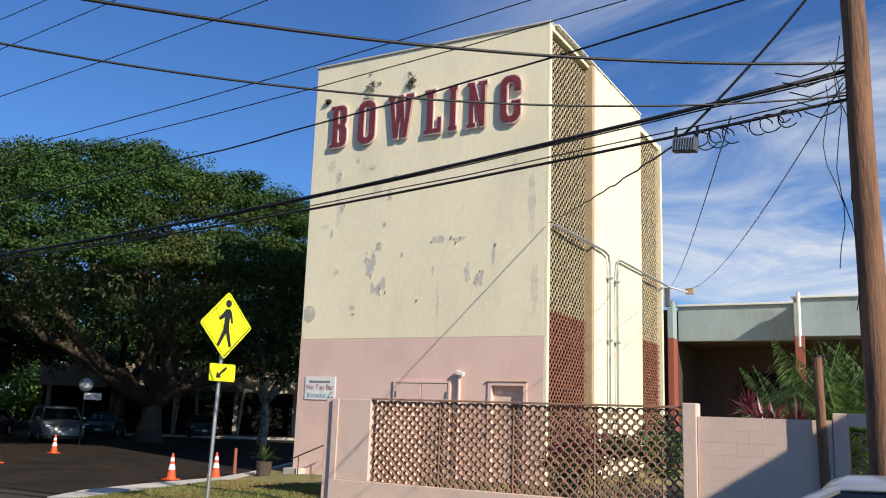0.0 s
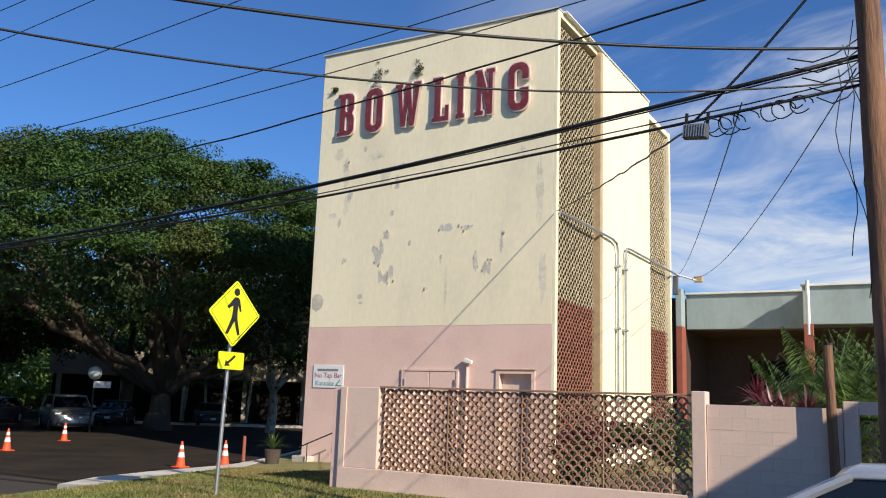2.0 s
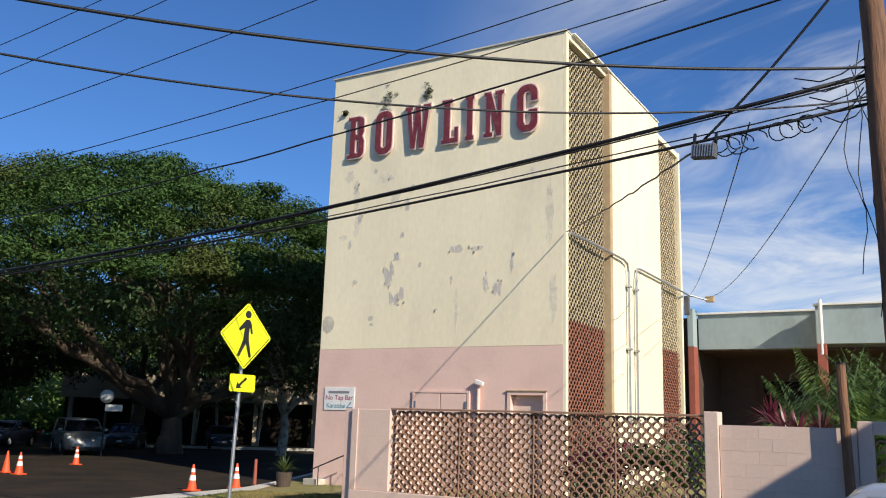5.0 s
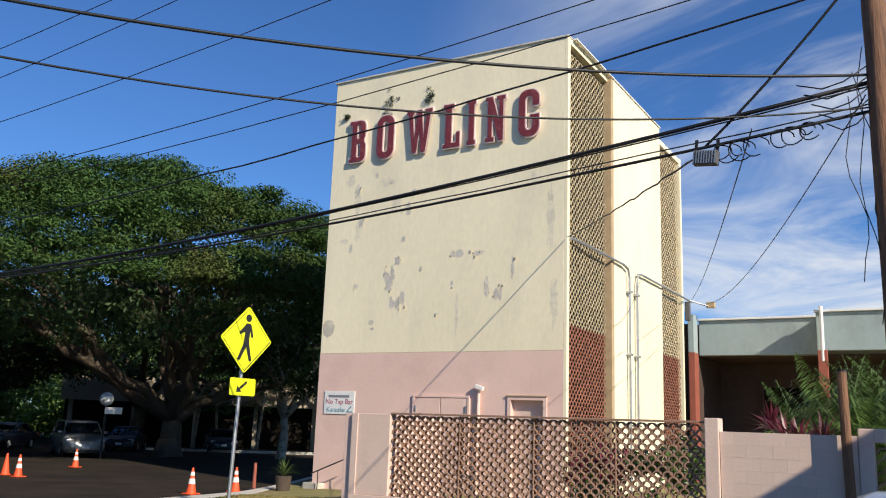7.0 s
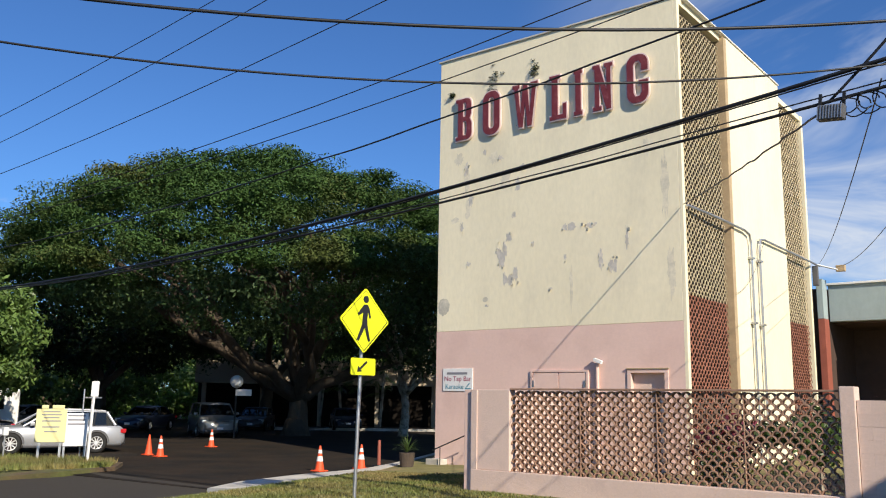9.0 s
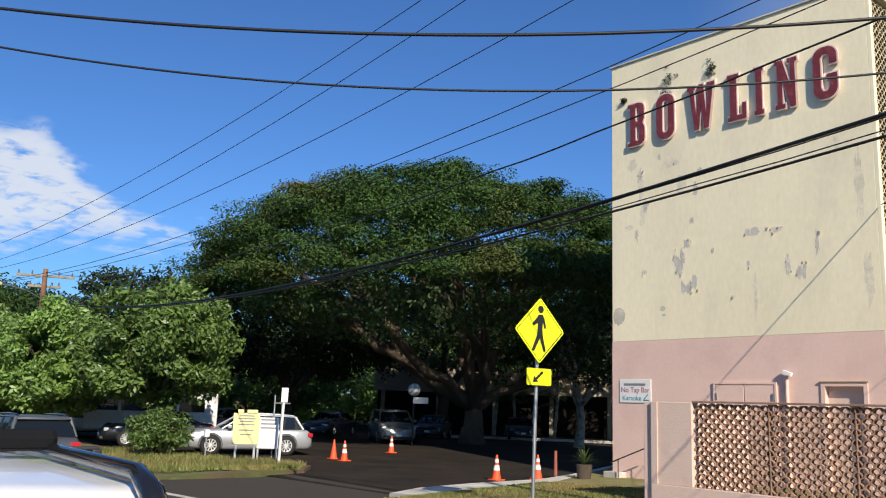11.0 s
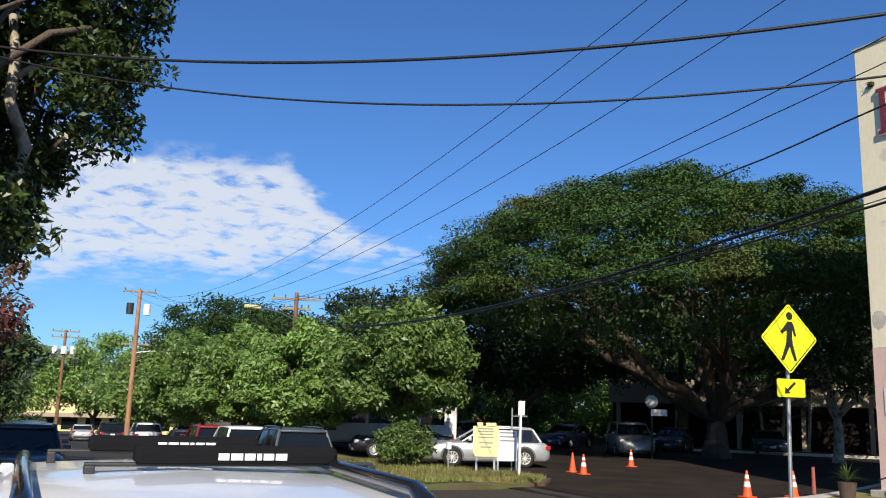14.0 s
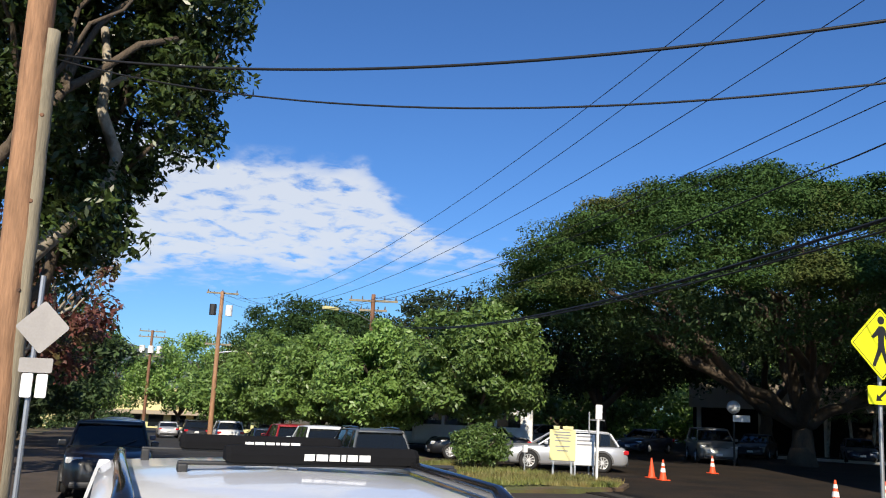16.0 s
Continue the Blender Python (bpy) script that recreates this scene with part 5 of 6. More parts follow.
# white car with padded roof bars, close to the camera
w_car = car("parked_car", spot(5.35, -21.2, 0), "white crossover with black padded roof bars, parked at the kerb", P_["white"], L=4.5, W=1.80, H=1.615, belt=1.06, hood=1.02, wb=1.35, wt=0.62, rt=-1.5, rb=-1.95, rails=2, axle=(1.35, -1.3))
for x, nm in ((-0.33, "near"), (-1.33, "far")):
    rack = thing("roof_pad", spot(5.35 + x, -20.98 if nm == "near" else -21.10, 0, -0.175), "black foam surf pad with white print on roof bar", "roof pad", "roof pads")
    bm = bmesh.new()
    prof = [(-0.07, 1.735), (-0.075, 1.77), (-0.04, 1.805), (0.04, 1.805), (0.075, 1.77), (0.07, 1.735)]
    ys = [-0.43, -0.41, -0.15, 0.15, 0.41, 0.43]
    rings = [[bm.verts.new((a * (0.8 if abs(y) > 0.42 else 1), y, 1.765 + (z - 1.765) * (0.8 if abs(y) > 0.42 else 1))) for a, z in prof] for y in ys]
    for p, q in zip(rings, rings[1:]):
        for k in range(6):
            bm.faces.new((p[k], p[(k + 1) % 6], q[(k + 1) % 6], q[k]))
    bm.faces.new(rings[0])
    bm.faces.new(rings[-1])
    bmesh.ops.recalc_face_normals(bm, faces=bm.faces[:])
    part("pad", bm, M["foam"], rack, smooth=False)
    part("bar", box(-0.02, 0.02, -0.62, 0.62, 1.718, 1.735, 0.008), M["plastic"], rack)
    for s in (-1, 1):
        part("foot", box(-0.05, 0.05, s * 0.60 - 0.02, s * 0.60 + 0.02, 1.655, 1.725, 0.008), M["plastic"], rack)
    yy = -0.10
    for k, wd in enumerate((0.045, 0.05, 0.045, 0.02, 0.045, 0.05)):
        part("mark", box(0.070, 0.0785, yy, yy + wd, 1.748, 1.776), M["white"], rack)
        yy += wd + 0.008
car("parked_car", spot(8.4, -14.2, 180), "silver sedan parked along the opposite kerb", P_["silver"], **{**SEDAN, "H": 1.50, "belt": 0.95, "wt": 0.05})
car("parked_suv", spot(-14.4, -22.0, 1), "black sport utility vehicle parked facing up the street", P_["black"], **SUV)
wag = car("parked_wagon", spot(-22.0, -5.4, -107), "silver station wagon with grey wheel arches in the car park", P_["silver"], L=4.95, W=1.88, H=1.50, belt=0.95, hood=0.90, wb=1.0, wt=0.2, rt=-1.75, rb=-2.2, clad=True, rails=1, wheel_r=0.36, axle=(1.42, -1.42))
car("parked_minivan", spot(-30.0, 7.8, -28), "dull grey minivan parked in the shade of the great tree", P_["champagne"], **VAN)
car("parked_suv", spot(-19.2, -14.15, 180), "dark grey sport utility vehicle seen beside the verge", P_["grey"], **{**SUV, "rails": 2})
car("parked_suv", spot(-26.5, -14.15, 180), "white sport utility vehicle parked along the verge", P_["white"], **SUV)
car("parked_suv", spot(-33.2, -14.15, 180), "red sport utility vehicle parked along the verge", P_["red"], **SUV)
car("parked_car", spot(-40, -14.15, 180), "dark blue car parked along the verge", P_["navy"], **SEDAN)
car("parked_car", spot(-27.6, -6.6, -104), "black sedan parked behind the silver wagon", P_["black"], **SEDAN)
for k, (x, col) in enumerate(((-21.2, "navy"), (-27.0, "white"), (-32.8, "black"), (-38.5, "grey"), (-44.2, "navy"), (-50, "silver"), (-56, "black"), (-62, "white"))):
    car("parked_car", spot(x, -21.8, 0), f"{'dark blue' if col == 'navy' else col} car in the row along the footpath", P_[col], **(SEDAN if k % 3 else SUV))
car("parked_suv", spot(-62, -16.2, 180), "dark sport utility vehicle far along the street", P_["black"], **SUV)
car("parked_suv", spot(-56, -14.4, 180), "white sport utility vehicle far along the street", P_["white"], **SUV)
car("parked_car", spot(-76, -17.5, 180), "silver car far along the street", P_["silver"], **SEDAN)
for x, y, a, col in ((-38, 9, -60, "navy"), (-35, 15, -50, "black"), (-41, 3, -80, "grey"), (-33, 21, -40, "navy"), (-36, -7, -104, "white"), (-42, -9, -104, "black")):
    car("parked_car", spot(x, y, a), f"{'dark blue' if col == 'navy' else col} car in the shaded car park", P_[col], **SEDAN)
bus = thing("white_bus", spot(-33.7, -4.4, 68), "white minibus parked behind the rounded trees", "bus", "parked vehicles")
part("body", box(-3.1, 3.1, -1.0, 1.0, 0.40, 2.30, 0.16), M["white"], bus)
for k in range(4):
    part("window", box(-2.8 + k * 1.35, -1.6 + k * 1.35, -1.012, -0.995, 1.35, 1.95, 0.005), M["glass_dark"], bus)
    part("window", box(-2.8 + k * 1.35, -1.6 + k * 1.35, 0.995, 1.012, 1.35, 1.95, 0.005), M["glass_dark"], bus)
for ax in (-1.9, 2.0):
    for s in (1, -1):
        make_wheel(bus, ax, s * 0.92, 0.38, 0.24, 6)

# ---- street furniture ----
ped = thing("warning_sign", pose(-2.28, -9.98, 0, 0, 0.6, -5), "bright yellow diamond crossing sign on a steel pole", "road sign")
part("pole", tube([(0, 0, -0.2), (0.02, 0, 1.5), (0.06, 0, 3.72)], 0.034, 10), M["steel"], ped, "galvanised steel pole")
DIA = Matrix.Translation((0.12, -0.02, 3.21)) @ Matrix.Rotation(math.radians(90), 4, 'Z') @ Matrix.Diagonal((1.14, 1, 1.14, 1))


def rounded_panel(w, h, r, y0, y1):
    return extrude_outline(rr(-w / 2, w / 2, -h / 2, h / 2, r, 4), y0, y1)


board = part("diamond", place(rounded_panel(0.76, 0.76, 0.045, -0.012, 0.0), DIA @ Matrix.Rotation(math.radians(45), 4, 'Y')), M["sign_yellow"], ped)
for a, b in (((-0.345, -0.353, -0.345, 0.353), 0), ((0.345, -0.353, 0.353, 0.353), 0), ((-0.34, 0.345, 0.34, 0.353), 0), ((-0.34, -0.353, 0.34, -0.345), 0)):
    x0, z0, x1, z1 = a
    x0, x1 = sorted((x0, x1))
    part("border", place(box(min(x0, x1) - 0.004, max(x0, x1) + 0.004, -0.0155, -0.0125, min(z0, z1), max(z0, z1)), DIA @ Matrix.Rotation(math.radians(45), 4, 'Y')), M["black"], board)
shape = [(-0.03, 0.26), (0.05, 0.26), (0.09, 0.20), (0.13, 0.05), (0.11, 0.03), (0.085, 0.05), (0.06, 0.14), (0.05, 0.02), (0.06, -0.08), (0.13, -0.33), (0.08, -0.34), (0.0, -0.12), (-0.12, -0.34), (-0.17, -0.32), (-0.06, -0.06),
         (-0.05, 0.12), (-0.14, 0.07), (-0.17, 0.10), (-0.08, 0.20)]
part("symbol_dot", place(extrude_outline([(0.01 + 0.062 * math.cos(a * 0.4488), 0.345 + 0.062 * math.sin(a * 0.4488)) for a in range(14)], -0.0155, -0.0125), DIA), M["black"], board, "plain black dot")
part("symbol", place(extrude_outline(shape, -0.0155, -0.0125), DIA), M["black"], board, "plain black symbol")
PL = Matrix.Translation((0.10, -0.0, 2.36)) @ Matrix.Rotation(math.radians(90), 4, 'Z')
plq = part("arrow_plaque", place(rounded_panel(0.60, 0.31, 0.03, -0.012, 0.0), PL), M["sign_yellow"], ped)
part("arrow", place(extrude_outline([(-0.15, -0.10), (-0.02, -0.09), (-0.06, -0.055), (0.10, 0.075), (0.07, 0.11), (-0.09, -0.02), (-0.13, 0.02)], -0.0155, -0.0125), PL), M["black"], plq, "black arrow pointing down")


def cone(x, y, z, h=0.71, dark=False):
    c = thing("traffic_cone", pose(x, y, z), "orange traffic cone with white reflective collars" if not dark else "plain red-orange traffic cone in the car park", "traffic cone", "traffic cones")
    part("base", box(-0.18, 0.18, -0.18, 0.18, 0, 0.035, 0.012), M["orange"], c)
    k = h / 0.71
    part("body", cyl(0.135, 0.025, 0.03, h, 20), M["orange"], c, smooth=False)
    if not dark:
        part("collar", cyl(0.098, 0.074, 0.28 * k, 0.42 * k, 20), M["reflective"], c, "white reflective collar")
        part("collar", cyl(0.063, 0.047, 0.50 * k, 0.60 * k, 20), M["reflective"], c, "white reflective collar")
    return c


for x, y, d in ((-9.4, -4.0, 0), (-9.2, -2.5, 0), (-18.6, -3.5, 1), (-17.6, -3.7, 0), (-21.4, 1.3, 0)):
    cone(x, y, gz(x), dark=d)
marker = thing("marker_post", pose(-9.4, -1.5, gz(-9)), "dull red plastic marker post beside the planter", "marker post")
part("base", cyl(0.2, 0.2, 0, 0.05, 12), M["plastic"], marker)
part("tube", cyl(0.06, 0.045, 0.05, 0.8, 12), M["rust_red"], marker)

planter = thing("planter", pose(-8.1, -1.7, lawn_z(-8.1, 0)), "planter with thin arching leaves by the wall, tub darkened for shade", "planter")
# tub takes the darkened brown, as if shaded beside the wall
part("tub", cyl(0.19, 0.24, -0.05, 0.42, 16), M["earth_shaded"], planter)


def blades(n, length, width, seed, spread=0.9, droop=0.5, z0=0.0):
    rng = random.Random(seed)
    out = []
    for k in range(n):
        a = rng.uniform(0, 6.283)
        tilt = rng.uniform(0.15, spread)
        ln = length * rng.uniform(0.6, 1.1)
        d = Vector((math.cos(a), math.sin(a), 0))
        sd = Vector((-d.y, d.x, 0)) * width
        p0, prev = Vector((0, 0, z0)), None
        for s in range(4):
            u0, u1 = s / 4, (s + 1) / 4

            def pt(u):
                return p0 + d * (ln * u * math.sin(tilt) * (1 + 0.4 * u)) + Vector((0, 0, ln * u * math.cos(tilt) - droop * ln * u * u * tilt))
            w0, w1 = math.sin(math.pi * (0.12 + 0.86 * u0)), math.sin(math.pi * (0.12 + 0.86 * u1))
            out += [pt(u0) - sd * w0, pt(u0) + sd * w0, pt(u1) + sd * w1, pt(u1) - sd * w1]
    return np.array([tuple(v) for v in out])


leaf_mesh("leaves", blades(60, 0.72, 0.012, 5, 0.9, 0.6, 0.42), M["leaf_palm"], planter)

# notice boards on the verge
nb = thing("notice_board", pose(-17.2, -7.9, -0.3, 0, 0, 63), "faded yellow notice board on two posts on the verge", "notice board")
part("board", box(-0.43, 0.43, -0.03, 0.0, 0.62, 1.62, 0.01), M["sign_cream"], nb)
for k, (z, w) in enumerate(((1.52, 0.24), (1.43, 0.28), (1.34, 0.22), (1.24, 0.26), (1.06, 0.24), (0.92, 0.18))):
    part("bar", box(-w, w, -0.036, -0.031, z, z + 0.035), M["text_grey"], nb)
for x in (-0.3, 0.3):
    part("post", box(x - 0.035, x + 0.035, 0.002, 0.06, -0.1, 1.55), M["steel"], nb)
for x in (-0.2, 0.1, 0.25):
    part("topper", box(x - 0.1, x + 0.1, -0.06, 0.04, 1.622, 1.74, 0.02), M["sign_cream"], nb)
nb = thing("notice_board", pose(-16.9, -7.25, -0.3, 0, 0, 63), "white notice board on a post on the verge", "notice board")
part("board", box(-0.34, 0.34, -0.03, 0.0, 0.50, 1.50, 0.01), M["white"], nb)
for z in (1.40, 1.27, 1.14):
    part("bar", box(-0.25, 0.25, -0.036, -0.031, z, z + 0.05), M["text_grey"], nb)
for x in (-0.3, 0.3):
    part("post", box(x - 0.03, x + 0.03, 0.002, 0.05, -0.1, 1.5), M["steel"], nb)
wp = thing("sign_post", pose(-15.75, -7.45, -0.2, 0, 2.0, 0), "leaning white post with a small sign, on the verge", "sign post")
part("post", box(-0.035, 0.035, -0.035, 0.035, -0.1, 2.3, 0.008), M["white"], wp)
part("plate", box(0.04, 0.055, -0.12, 0.12, 1.92, 2.38, 0.004), M["white"], wp)
wp = thing("sign_post", pose(-17.2, -6.9, -0.2), "thin steel post with a bare bracket on the verge", "sign post")
part("post", cyl(0.025, 0.025, -0.1, 2.15, 8), M["steel"], wp)
part("bracket", box(-0.02, 0.02, 0, 0.6, 1.86, 1.90), M["steel"], wp)
wp = thing("meter_post", pose(-18.3, -8.75, -0.25), "short grey post with a small box on the verge", "post")
part("post", cyl(0.025, 0.025, -0.1, 0.75, 8), M["steel"], wp)
part("head", box(-0.08, 0.08, -0.08, 0.08, 0.75, 1.0, 0.02), M["white"], wp)

# back of the diamond sign on the near footpath
ds = thing("street_sign", pose(-1.6, -22.80, 0.0, 0, -1.0, 0), "bare metal back of a diamond sign beside the pole", "road sign")
part("pole", tube([(0, 0, -0.1), (0, 0, 3.1)], 0.03, 8), M["steel"], ds)
part("diamond", place(rounded_panel(0.42, 0.42, 0.03, 0, 0.01), Matrix.Translation((0.06, 0.06, 2.52)) @ Matrix.Rotation(math.radians(75), 4, 'Z') @ Matrix.Rotation(math.radians(45), 4, 'Y')), M["alu"], ds)
part("plate", place(rounded_panel(0.36, 0.16, 0.02, 0, 0.01), Matrix.Translation((0.07, 0.04, 2.1)) @ Matrix.Rotation(math.radians(75), 4, 'Z')), M["alu"], ds)
for y in (-0.06, 0.09):
    part("plate", place(rounded_panel(0.12, 0.26, 0.02, 0, 0.01), Matrix.Translation((0.07, y + 0.03, 1.88)) @ Matrix.Rotation(math.radians(75), 4, 'Z')), M["white"], ds)

# lamp and hanging sign by the tree
gl = thing("globe_lamp", pose(-27.0, 6.9, -0.3), "white globe lamp on a slim post in the car park", "lamp post")
part("post", cyl(0.05, 0.05, -0.1, 2.6, 10), M["black"], gl)
bm = bmesh.new()
bmesh.ops.create_uvsphere(bm, u_segments=20, v_segments=12, radius=0.33)
part("globe", place(bm, Matrix.Translation((0, 0, 2.85))), M["white"], gl, smooth=True)
part("sign_plate", place(box(-0.4, 0.4, -0.01, 0.01, -0.16, 0.16), Matrix.Translation((0.4, 0.15, 2.3)) @ Matrix.Rotation(math.radians(50), 4, 'Z')), M["white"], gl)

# splice box, drop wires and loose loops beside the big pole
sb = thing("splice_box", pose(6.707, -12.282, 4.838, 0, 6, -3), "grey ribbed cable splice box hung on the wire", "cable box")
part("case", box(-0.135, 0.135, -0.06, 0.06, -0.085, 0.076, 0.012), M["clad"], sb)
for k in range(9):
    part("fin", box(-0.127 + k * 0.0296, -0.117 + k * 0.0296, -0.072, -0.058, -0.076, 0.068), M["steel"], sb)
for x in (-0.12, 0.12):
    part("hanger", box(x - 0.015, x + 0.015, -0.015, 0.015, 0.07, 0.21), M["cable"], sb)
wire("drop_wire", (8.38, -12.4, 6.655), (6.665, -12.231, 4.965), 0.07, 0.015, "black drop wire running down to the splice box")
wire("drop_wire", (6.665, -12.231, 4.922), (0.03, -0.05, 7.05), 0.05, 0.013, "black service wire reaching the corner of the building", n=40, wobble=0.015)
wire("drop_wire", (8.355, -12.4, 5.26), (0.7, 12.6, 6.95), 0.55, 0.008, "thin drop wire to the low roof")
wire("drop_wire", (7.214, -12.316, 5.091), (0.3, 11.9, 7.0), 0.3, 0.008, "thin drop wire to the service head")
wire("drop_wire", (0.25, 5.8, 6.9), (0.2, 3.3, 5.0), 0.35, 0.006, "thin loose wire on the side wall")
lrng = random.Random(12)
for k in range(9):
    x = 6.876 + 1.352 * lrng.random()
    z = 4.922 + (x - 6.707) * 0.14
    r1 = lrng.uniform(0.05, 0.127)
    pts = [(x + r1 * 1.2 * math.cos(a), -12.273 + 0.04 * math.sin(2 * a), z - r1 * 0.8 + r1 * math.sin(a)) for a in [i * 0.42 for i in range(13 + k % 3)]]
    tagged(finish("cable_loop", tube(pts, 0.0075, 5), M["cable"], True), "loose black loop of spare cable on the line", "cable", "overhead cables")
for k, (x, z0, z1) in enumerate(((8.245, 5.514, 2.894), (8.144, 5.26, 3.317), (8.296, 5.767, 3.824))):
    pts = [(x + 0.06 * math.sin(i * 1.1 + k) + 0.017 * i, -12.442, z0 + (z1 - z0) * i / 9) for i in range(10)]
    tagged(finish("hanging_wire", tube(pts, 0.005, 5), M["cable"], True), "loose wire hanging beside the utility pole", "cable", "overhead cables")
for k in range(5):
    z = 5.091 + 0.118 * k
    pts = [(8.397, -12.442, z), (8.27 - 0.025 * k, -12.527, z - 0.17), (8.127 - 0.042 * k, -12.485, z - 0.2), (7.975 - 0.068 * k, -12.4, z - 0.085)]
    tagged(finish("jumper_cable", tube(pts, 0.0075, 6), M["cable"], True), "short black jumper cable at the pole", "cable", "overhead cables")

# ---- low building with teal fascia, behind the garden wall ----
low = thing("low_building", Matrix.Identity(4), "low building with grey-teal fascia and porch coloured dark for shade", "building")
part("fascia", box(0.25, 4.75, 13.2, 13.6, 4.95, 6.34, 0.02), M["teal"], low, "weathered grey-teal fascia")
part("fascia", box(4.75, 16, 12.2, 12.6, 5.0, 6.40, 0.02), M["teal"], low)
part("fascia", box(4.75, 4.9, 12.602, 13.198, 5.0, 6.38), M["teal"], low)
part("roof_edge", box(0.2, 4.70, 13.1, 13.7, 6.342, 6.42, 0.01), M["white"], low)
part("roof_edge", box(4.70, 16, 12.1, 12.7, 6.402, 6.48, 0.01), M["white"], low)
part("roof", box(0.25, 16, 13.7, 26, 6.0, 6.2), M["concrete"], low)
# porch surfaces carry their shade in the colour
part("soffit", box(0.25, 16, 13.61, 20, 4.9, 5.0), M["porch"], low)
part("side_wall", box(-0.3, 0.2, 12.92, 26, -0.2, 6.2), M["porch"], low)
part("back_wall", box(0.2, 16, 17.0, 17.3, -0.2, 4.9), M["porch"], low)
# black sheet painted as the unlit door opening
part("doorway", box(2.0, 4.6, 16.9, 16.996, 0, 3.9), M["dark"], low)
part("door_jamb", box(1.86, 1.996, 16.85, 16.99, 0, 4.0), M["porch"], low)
part("column", box(0.05, 0.30, 12.3, 12.9, -0.2, 5.0, 0.02), M["rust_red"], low, "rust-red corner column")
part("column", box(0.05, 0.28, 12.3, 12.9, 5.002, 6.5, 0.02), M["teal"], low)
part("column", box(4.78, 5.1, 12.0, 12.19, -0.2, 5.0, 0.02), M["rust_red"], low)
part("downpipe", cyl(0.07, 0.07, 4.6, 6.6, 10, (4.95, 12.05)), M["white"], low)
part("end_wall", box(15.7, 16, 12.7, 26, -0.2, 6.0), M["beige"], low)

# palms and red-leaved plants in the bed behind the wall


def palm(x, y, h, fronds, seed, label, name="areca_palm", ln=2.5, trunk=3):
    p = thing(name, pose(x, y, 0), label, "palm")
    rng = random.Random(seed)
    vs = []
    for k in range(trunk):
        part("stem", tube([(rng.uniform(-0.2, 0.2), rng.uniform(-0.2, 0.2), -0.1), (rng.uniform(-0.3, 0.3), rng.uniform(-0.3, 0.3), h)], 0.045 if trunk > 1 else 0.10, 6), M["bark_pale"], p)
    for k in range(fronds):
        a, tilt, L_ = rng.uniform(0, 6.283), rng.uniform(0.2, 1.25), ln * rng.uniform(0.7, 1.1)
        o = Vector((rng.uniform(-0.3, 0.3), rng.uniform(-0.3, 0.3), h * rng.uniform(0.55, 1.05)))
        d = Vector((math.cos(a), math.sin(a), 0))
        side = Vector((-d.y, d.x, 0))
        for s in range(36):
            u = 0.12 + 0.88 * s / 35
            c = o + d * (L_ * u * math.sin(tilt) * (1 + 0.25 * u)) + Vector((0, 0, L_ * (u * math.cos(tilt) - 0.75 * u * u * tilt)))
            for e in (1, -1):
                l_ = 0.44 * math.sin(math.pi * (0.15 + 0.8 * u)) * rng.uniform(0.8, 1.2)
                tip = c + side * e * l_ * 0.8 + d * l_ * 0.55 - Vector((0, 0, l_ * rng.uniform(0.2, 0.8)))
                w = d * 0.016
                mid = c.lerp(tip, 0.5) + Vector((0, 0, 0.03))
                vs += [c, mid - w, tip, mid + w]
    leaf_mesh("fronds", np.array([tuple(v) for v in vs]), M["leaf_palm"], p)
    return p


for k, (x, y, h) in enumerate(((6.4, -1.0, 1.7), (7.1, -2.0, 1.8), (7.5, -0.4, 2.1), (6.9, 0.6, 2.0), (8.3, -1.2, 1.8), (9.2, -0.6, 2.0))):
    palm(x, y, h, 56, 100 + k, "feathery green areca palm behind the pink wall")
for k, (x, y, h) in enumerate(((5.6, -2.4, 1.95), (6.4, -4.4, 1.65), (6.75, -4.0, 1.7), (6.1, -3.8, 1.65))):
    ti = thing("ti_plant", pose(x, y, 0), "dark red spiky-leaved plant behind the pink wall", "plant", "red plants in the bed")
    part("stem", cyl(0.03, 0.02, -0.1, h, 6), M["bark_pale"], ti)
    leaf_mesh("leaves", blades(40, 0.72, 0.026, 60 + k, 1.2, 0.35, h), M["leaf_ti"], ti)
for k, (x, y, h) in enumerate(((2.6, -4.6, 1.1), (3.4, -4.2, 1.2), (4.4, -4.8, 1.0), (4.0, -3.2, 1.3), (2.0, -3.4, 0.6))):
    sh = thing("garden_shrub", pose(x, y, 0), "dark green shrub behind the tile screen", "shrub", "shrubs in the bed")
    part("stem", cyl(0.03, 0.02, -0.1, h * 0.6, 6), M["bark_pale"], sh)
    cc = np.random.default_rng(k).normal(0, 0.3, (18, 3)) * np.array([1, 1, 0.7]) + np.array([0, 0, h])
    leaf_mesh("leaves", leaf_cloud(cc, [0.3] * 18, 26, 0.18, 80 + k), M["leaf_ti" if k == 0 else "leaf_glossy"], sh)

# ---- beyond the car park ----
off = thing("office_building", pose(-36, 26.6, -0.3, 0, 0, 43), "beige low building beyond the trees, ground floor blackened for shade", "building")
part("wall", box(-13, 14, 0, 8, 3.1, 4.9), M["beige"], off)
# solid near-black box: shade of the open ground floor put into its colour
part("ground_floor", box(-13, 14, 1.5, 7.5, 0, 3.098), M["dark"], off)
for k in range(7):
    part("column", box(-12.5 + k * 4.3, -12.2 + k * 4.3, 0.2, 0.5, 0, 3.098), M["beige"], off)
for k, (x, y) in enumerate(((-34.4, 20.0), (-33.3, 20.9), (-32.4, 21.5), (-31.2, 22.5))):
    palm(x, y, 3.6, 16, 130 + k, "slim pale-trunked palm beside the office", "slender_palm", 1.3, 1)
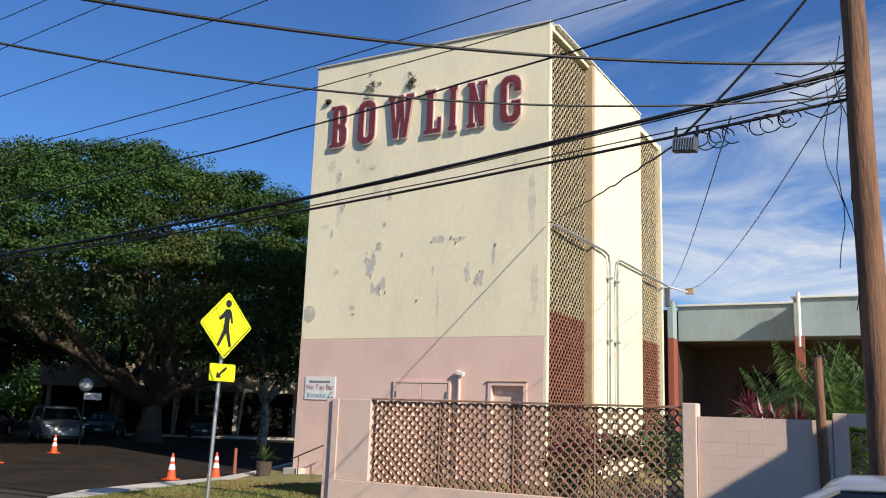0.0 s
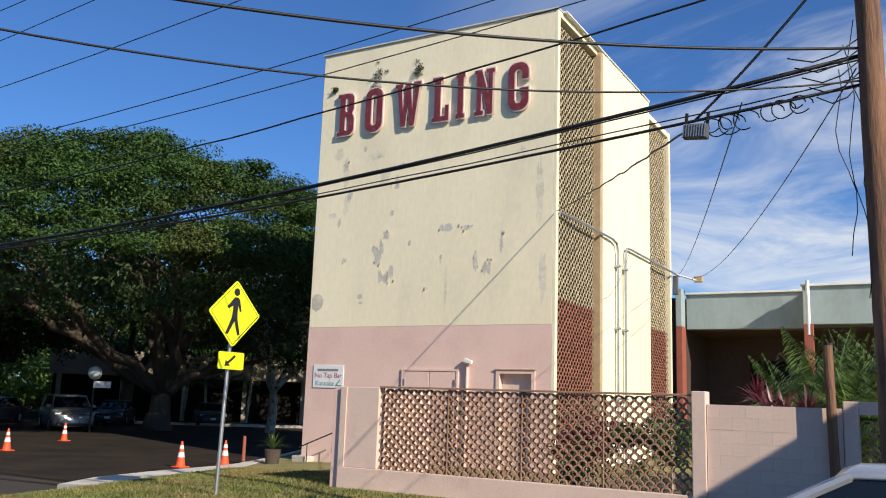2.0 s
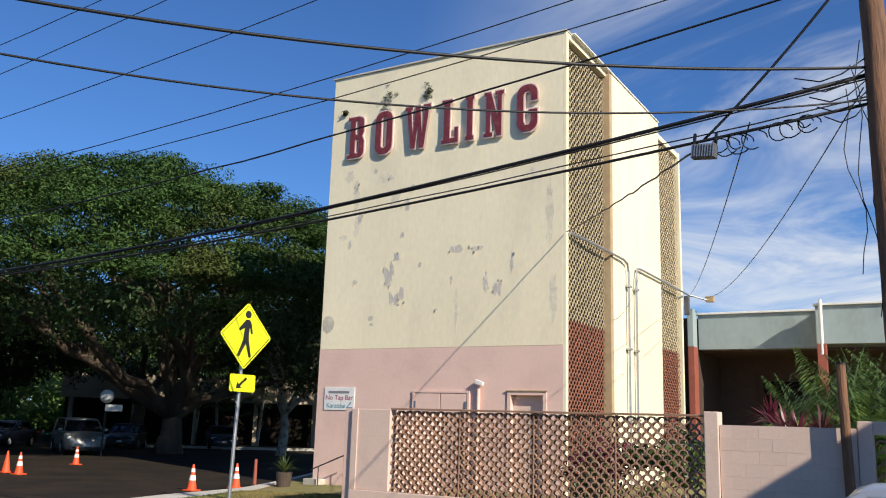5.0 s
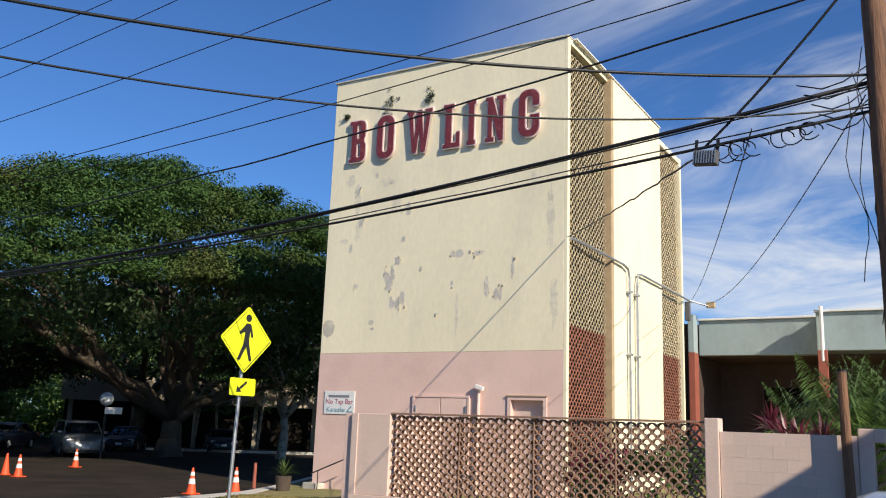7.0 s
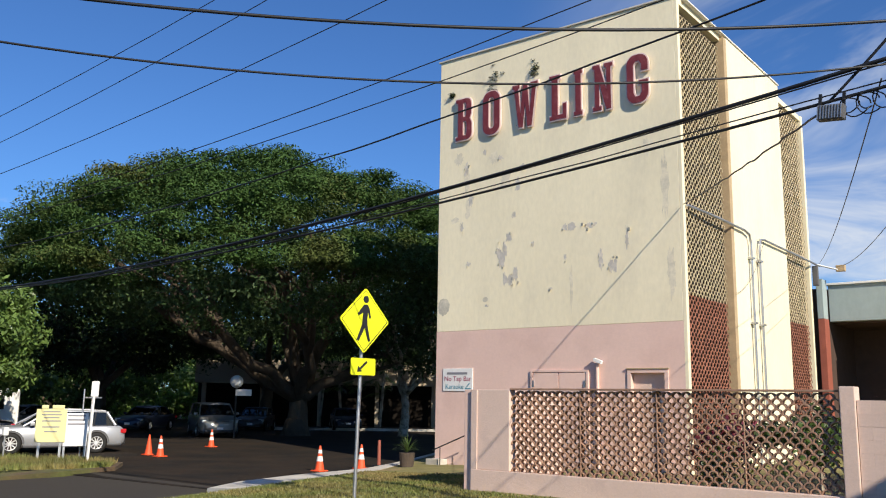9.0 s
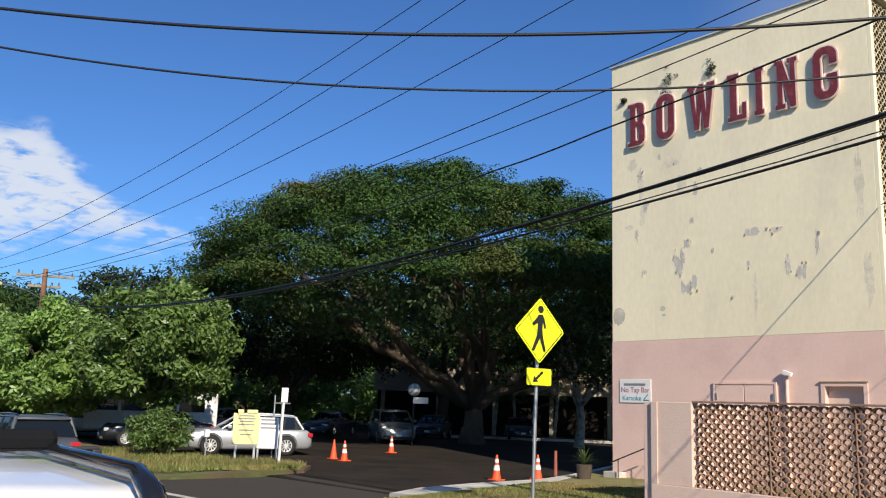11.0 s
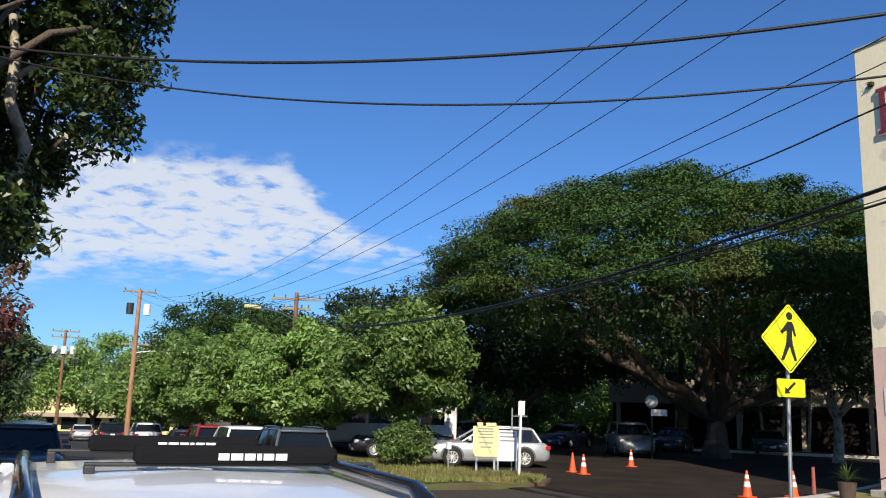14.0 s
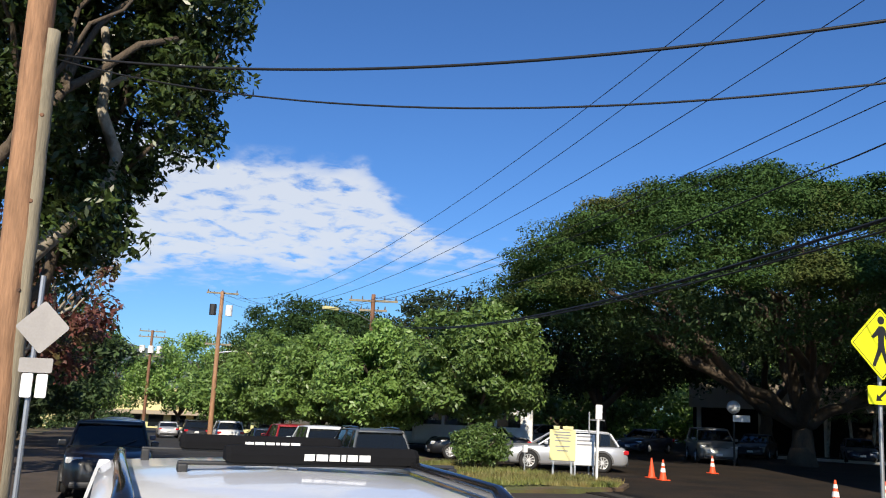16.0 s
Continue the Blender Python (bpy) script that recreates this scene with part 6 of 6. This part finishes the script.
tagged(finish("planting_edge", place(box(-6, 9, -1.4, -1.1, -0.2, 0.16, 0.02), pose(-33.2, 20.6, -0.3, 0, 0, 43)), M["concrete"]), "pale concrete edge of the planting bed", "kerb", kind="structure")
shop = thing("distant_shop", pose(-150, -14, gzr(-150) - 0.2), "pale low shop building at the end of the street", "building")
part("wall", box(-6, 6, -22, 16, 0, 7.0), M["sign_cream"], shop)
part("awning", box(6, 8, -15, 15, 2.6, 3.2), M["beige"], shop)
for k in range(8):
    part("window", box(6.002, 6.05, -14 + k * 3.6, -11.6 + k * 3.6, 0.6, 2.5), M["glass_dark"], shop)
for k, (x, y, r, h) in enumerate(((-55, 12, 8, 8), (-62, 24, 9, 9), (-50, 30, 9, 9), (-44, 42, 9, 9), (-30, 52, 10, 10), (-12, 50, 9, 9), (-70, 8, 8, 8))):
    round_tree("background_tree", (x, y), r, 0.5, h, 240, 60, 0.55, M["leaf_bright"], M["bark"], "dense green tree at the back of the car park", 0.3, 1.2, 150 + k, (1.2, 2.2))
for k in range(7):
    x, y = -68 + 5.5 * k, 18 + 4.5 * k
    hd = thing("hedge", pose(x, y, -0.3, 0, 0, 38), "low sunlit green hedge behind the parked cars", "hedge", "hedges")
    cc = np.random.default_rng(200 + k).uniform((-3.6, -0.6, 0.2), (3.6, 0.6, 1.5 + (k % 3) * 0.4), (80, 3))
    leaf_mesh("leaves", leaf_cloud(cc, [0.6] * 80, 36, 0.36, 210 + k), M["leaf_bright"], hd)

for k in range(8):
    x = -27 - 9.0 * k
    hd = thing("hedge", pose(x, -30.5, gzr(x) + 0.05, 0, 0, 0), "tall dark hedge behind the footpath", "hedge", "hedges")
    cc = np.random.default_rng(300 + k).uniform((-4.6, -0.7, 0.2), (4.6, 0.7, 2.6), (90, 3))
    leaf_mesh("leaves", leaf_cloud(cc, [0.7] * 90, 30, 0.38, 310 + k), M["leaf_far"], hd)

for k in range(6):
    y = -52 + 9.0 * k
    if -24 < y < -12:
        continue
    hd = thing("hedge", pose(-112, y, gzr(-112) + 0.05, 0, 0, 90), "low dark hedge at the end of the street", "hedge", "hedges")
    cc = np.random.default_rng(400 + k).uniform((-4.6, -0.9, 0.2), (4.6, 0.9, 2.2), (90, 3))
    leaf_mesh("leaves", leaf_cloud(cc, [0.8] * 90, 30, 0.45, 410 + k), M["leaf_far"], hd)

# ---- pieces of walls ----
for s in near_spots:
    o = new("tile", t_brown)
    o.parent = fence
    o.matrix_basis = Matrix.Translation((-0.85 + s[0] + t_rng.gauss(0, 0.002), FY + 0.09 + t_rng.gauss(0, 0.004), 0.403 + s[1])) @ Matrix.Rotation(t_rng.gauss(0, 0.02), 4, 'Y')


def block_mesh(w, h, d):
    bm = box(0, w, 0, d, 0, h, 0.0022)
    me = bpy.data.meshes.new("block")
    bm.to_mesh(me)
    bm.free()
    me.materials.append(M["block_pink"])
    return me


full, half = block_mesh(0.4032, 0.1993, 0.05), block_mesh(0.2022, 0.1993, 0.05)
for row in range(10):
    z = -0.13 + row * 0.2
    x = 5.59
    if row % 2:
        o = new("block", half)
        o.parent, o.matrix_basis = fence, Matrix.Translation((x, FY - 0.052, z))
        x += 0.203
    while x + 0.2 < 7.63:
        me = full if x + 0.4 < 7.625 else half
        o = new("block", me)
        o.parent, o.matrix_basis = fence, Matrix.Translation((x, FY - 0.052 + t_rng.gauss(0, 0.001), z))
        x += 0.404 if me is full else 0.203
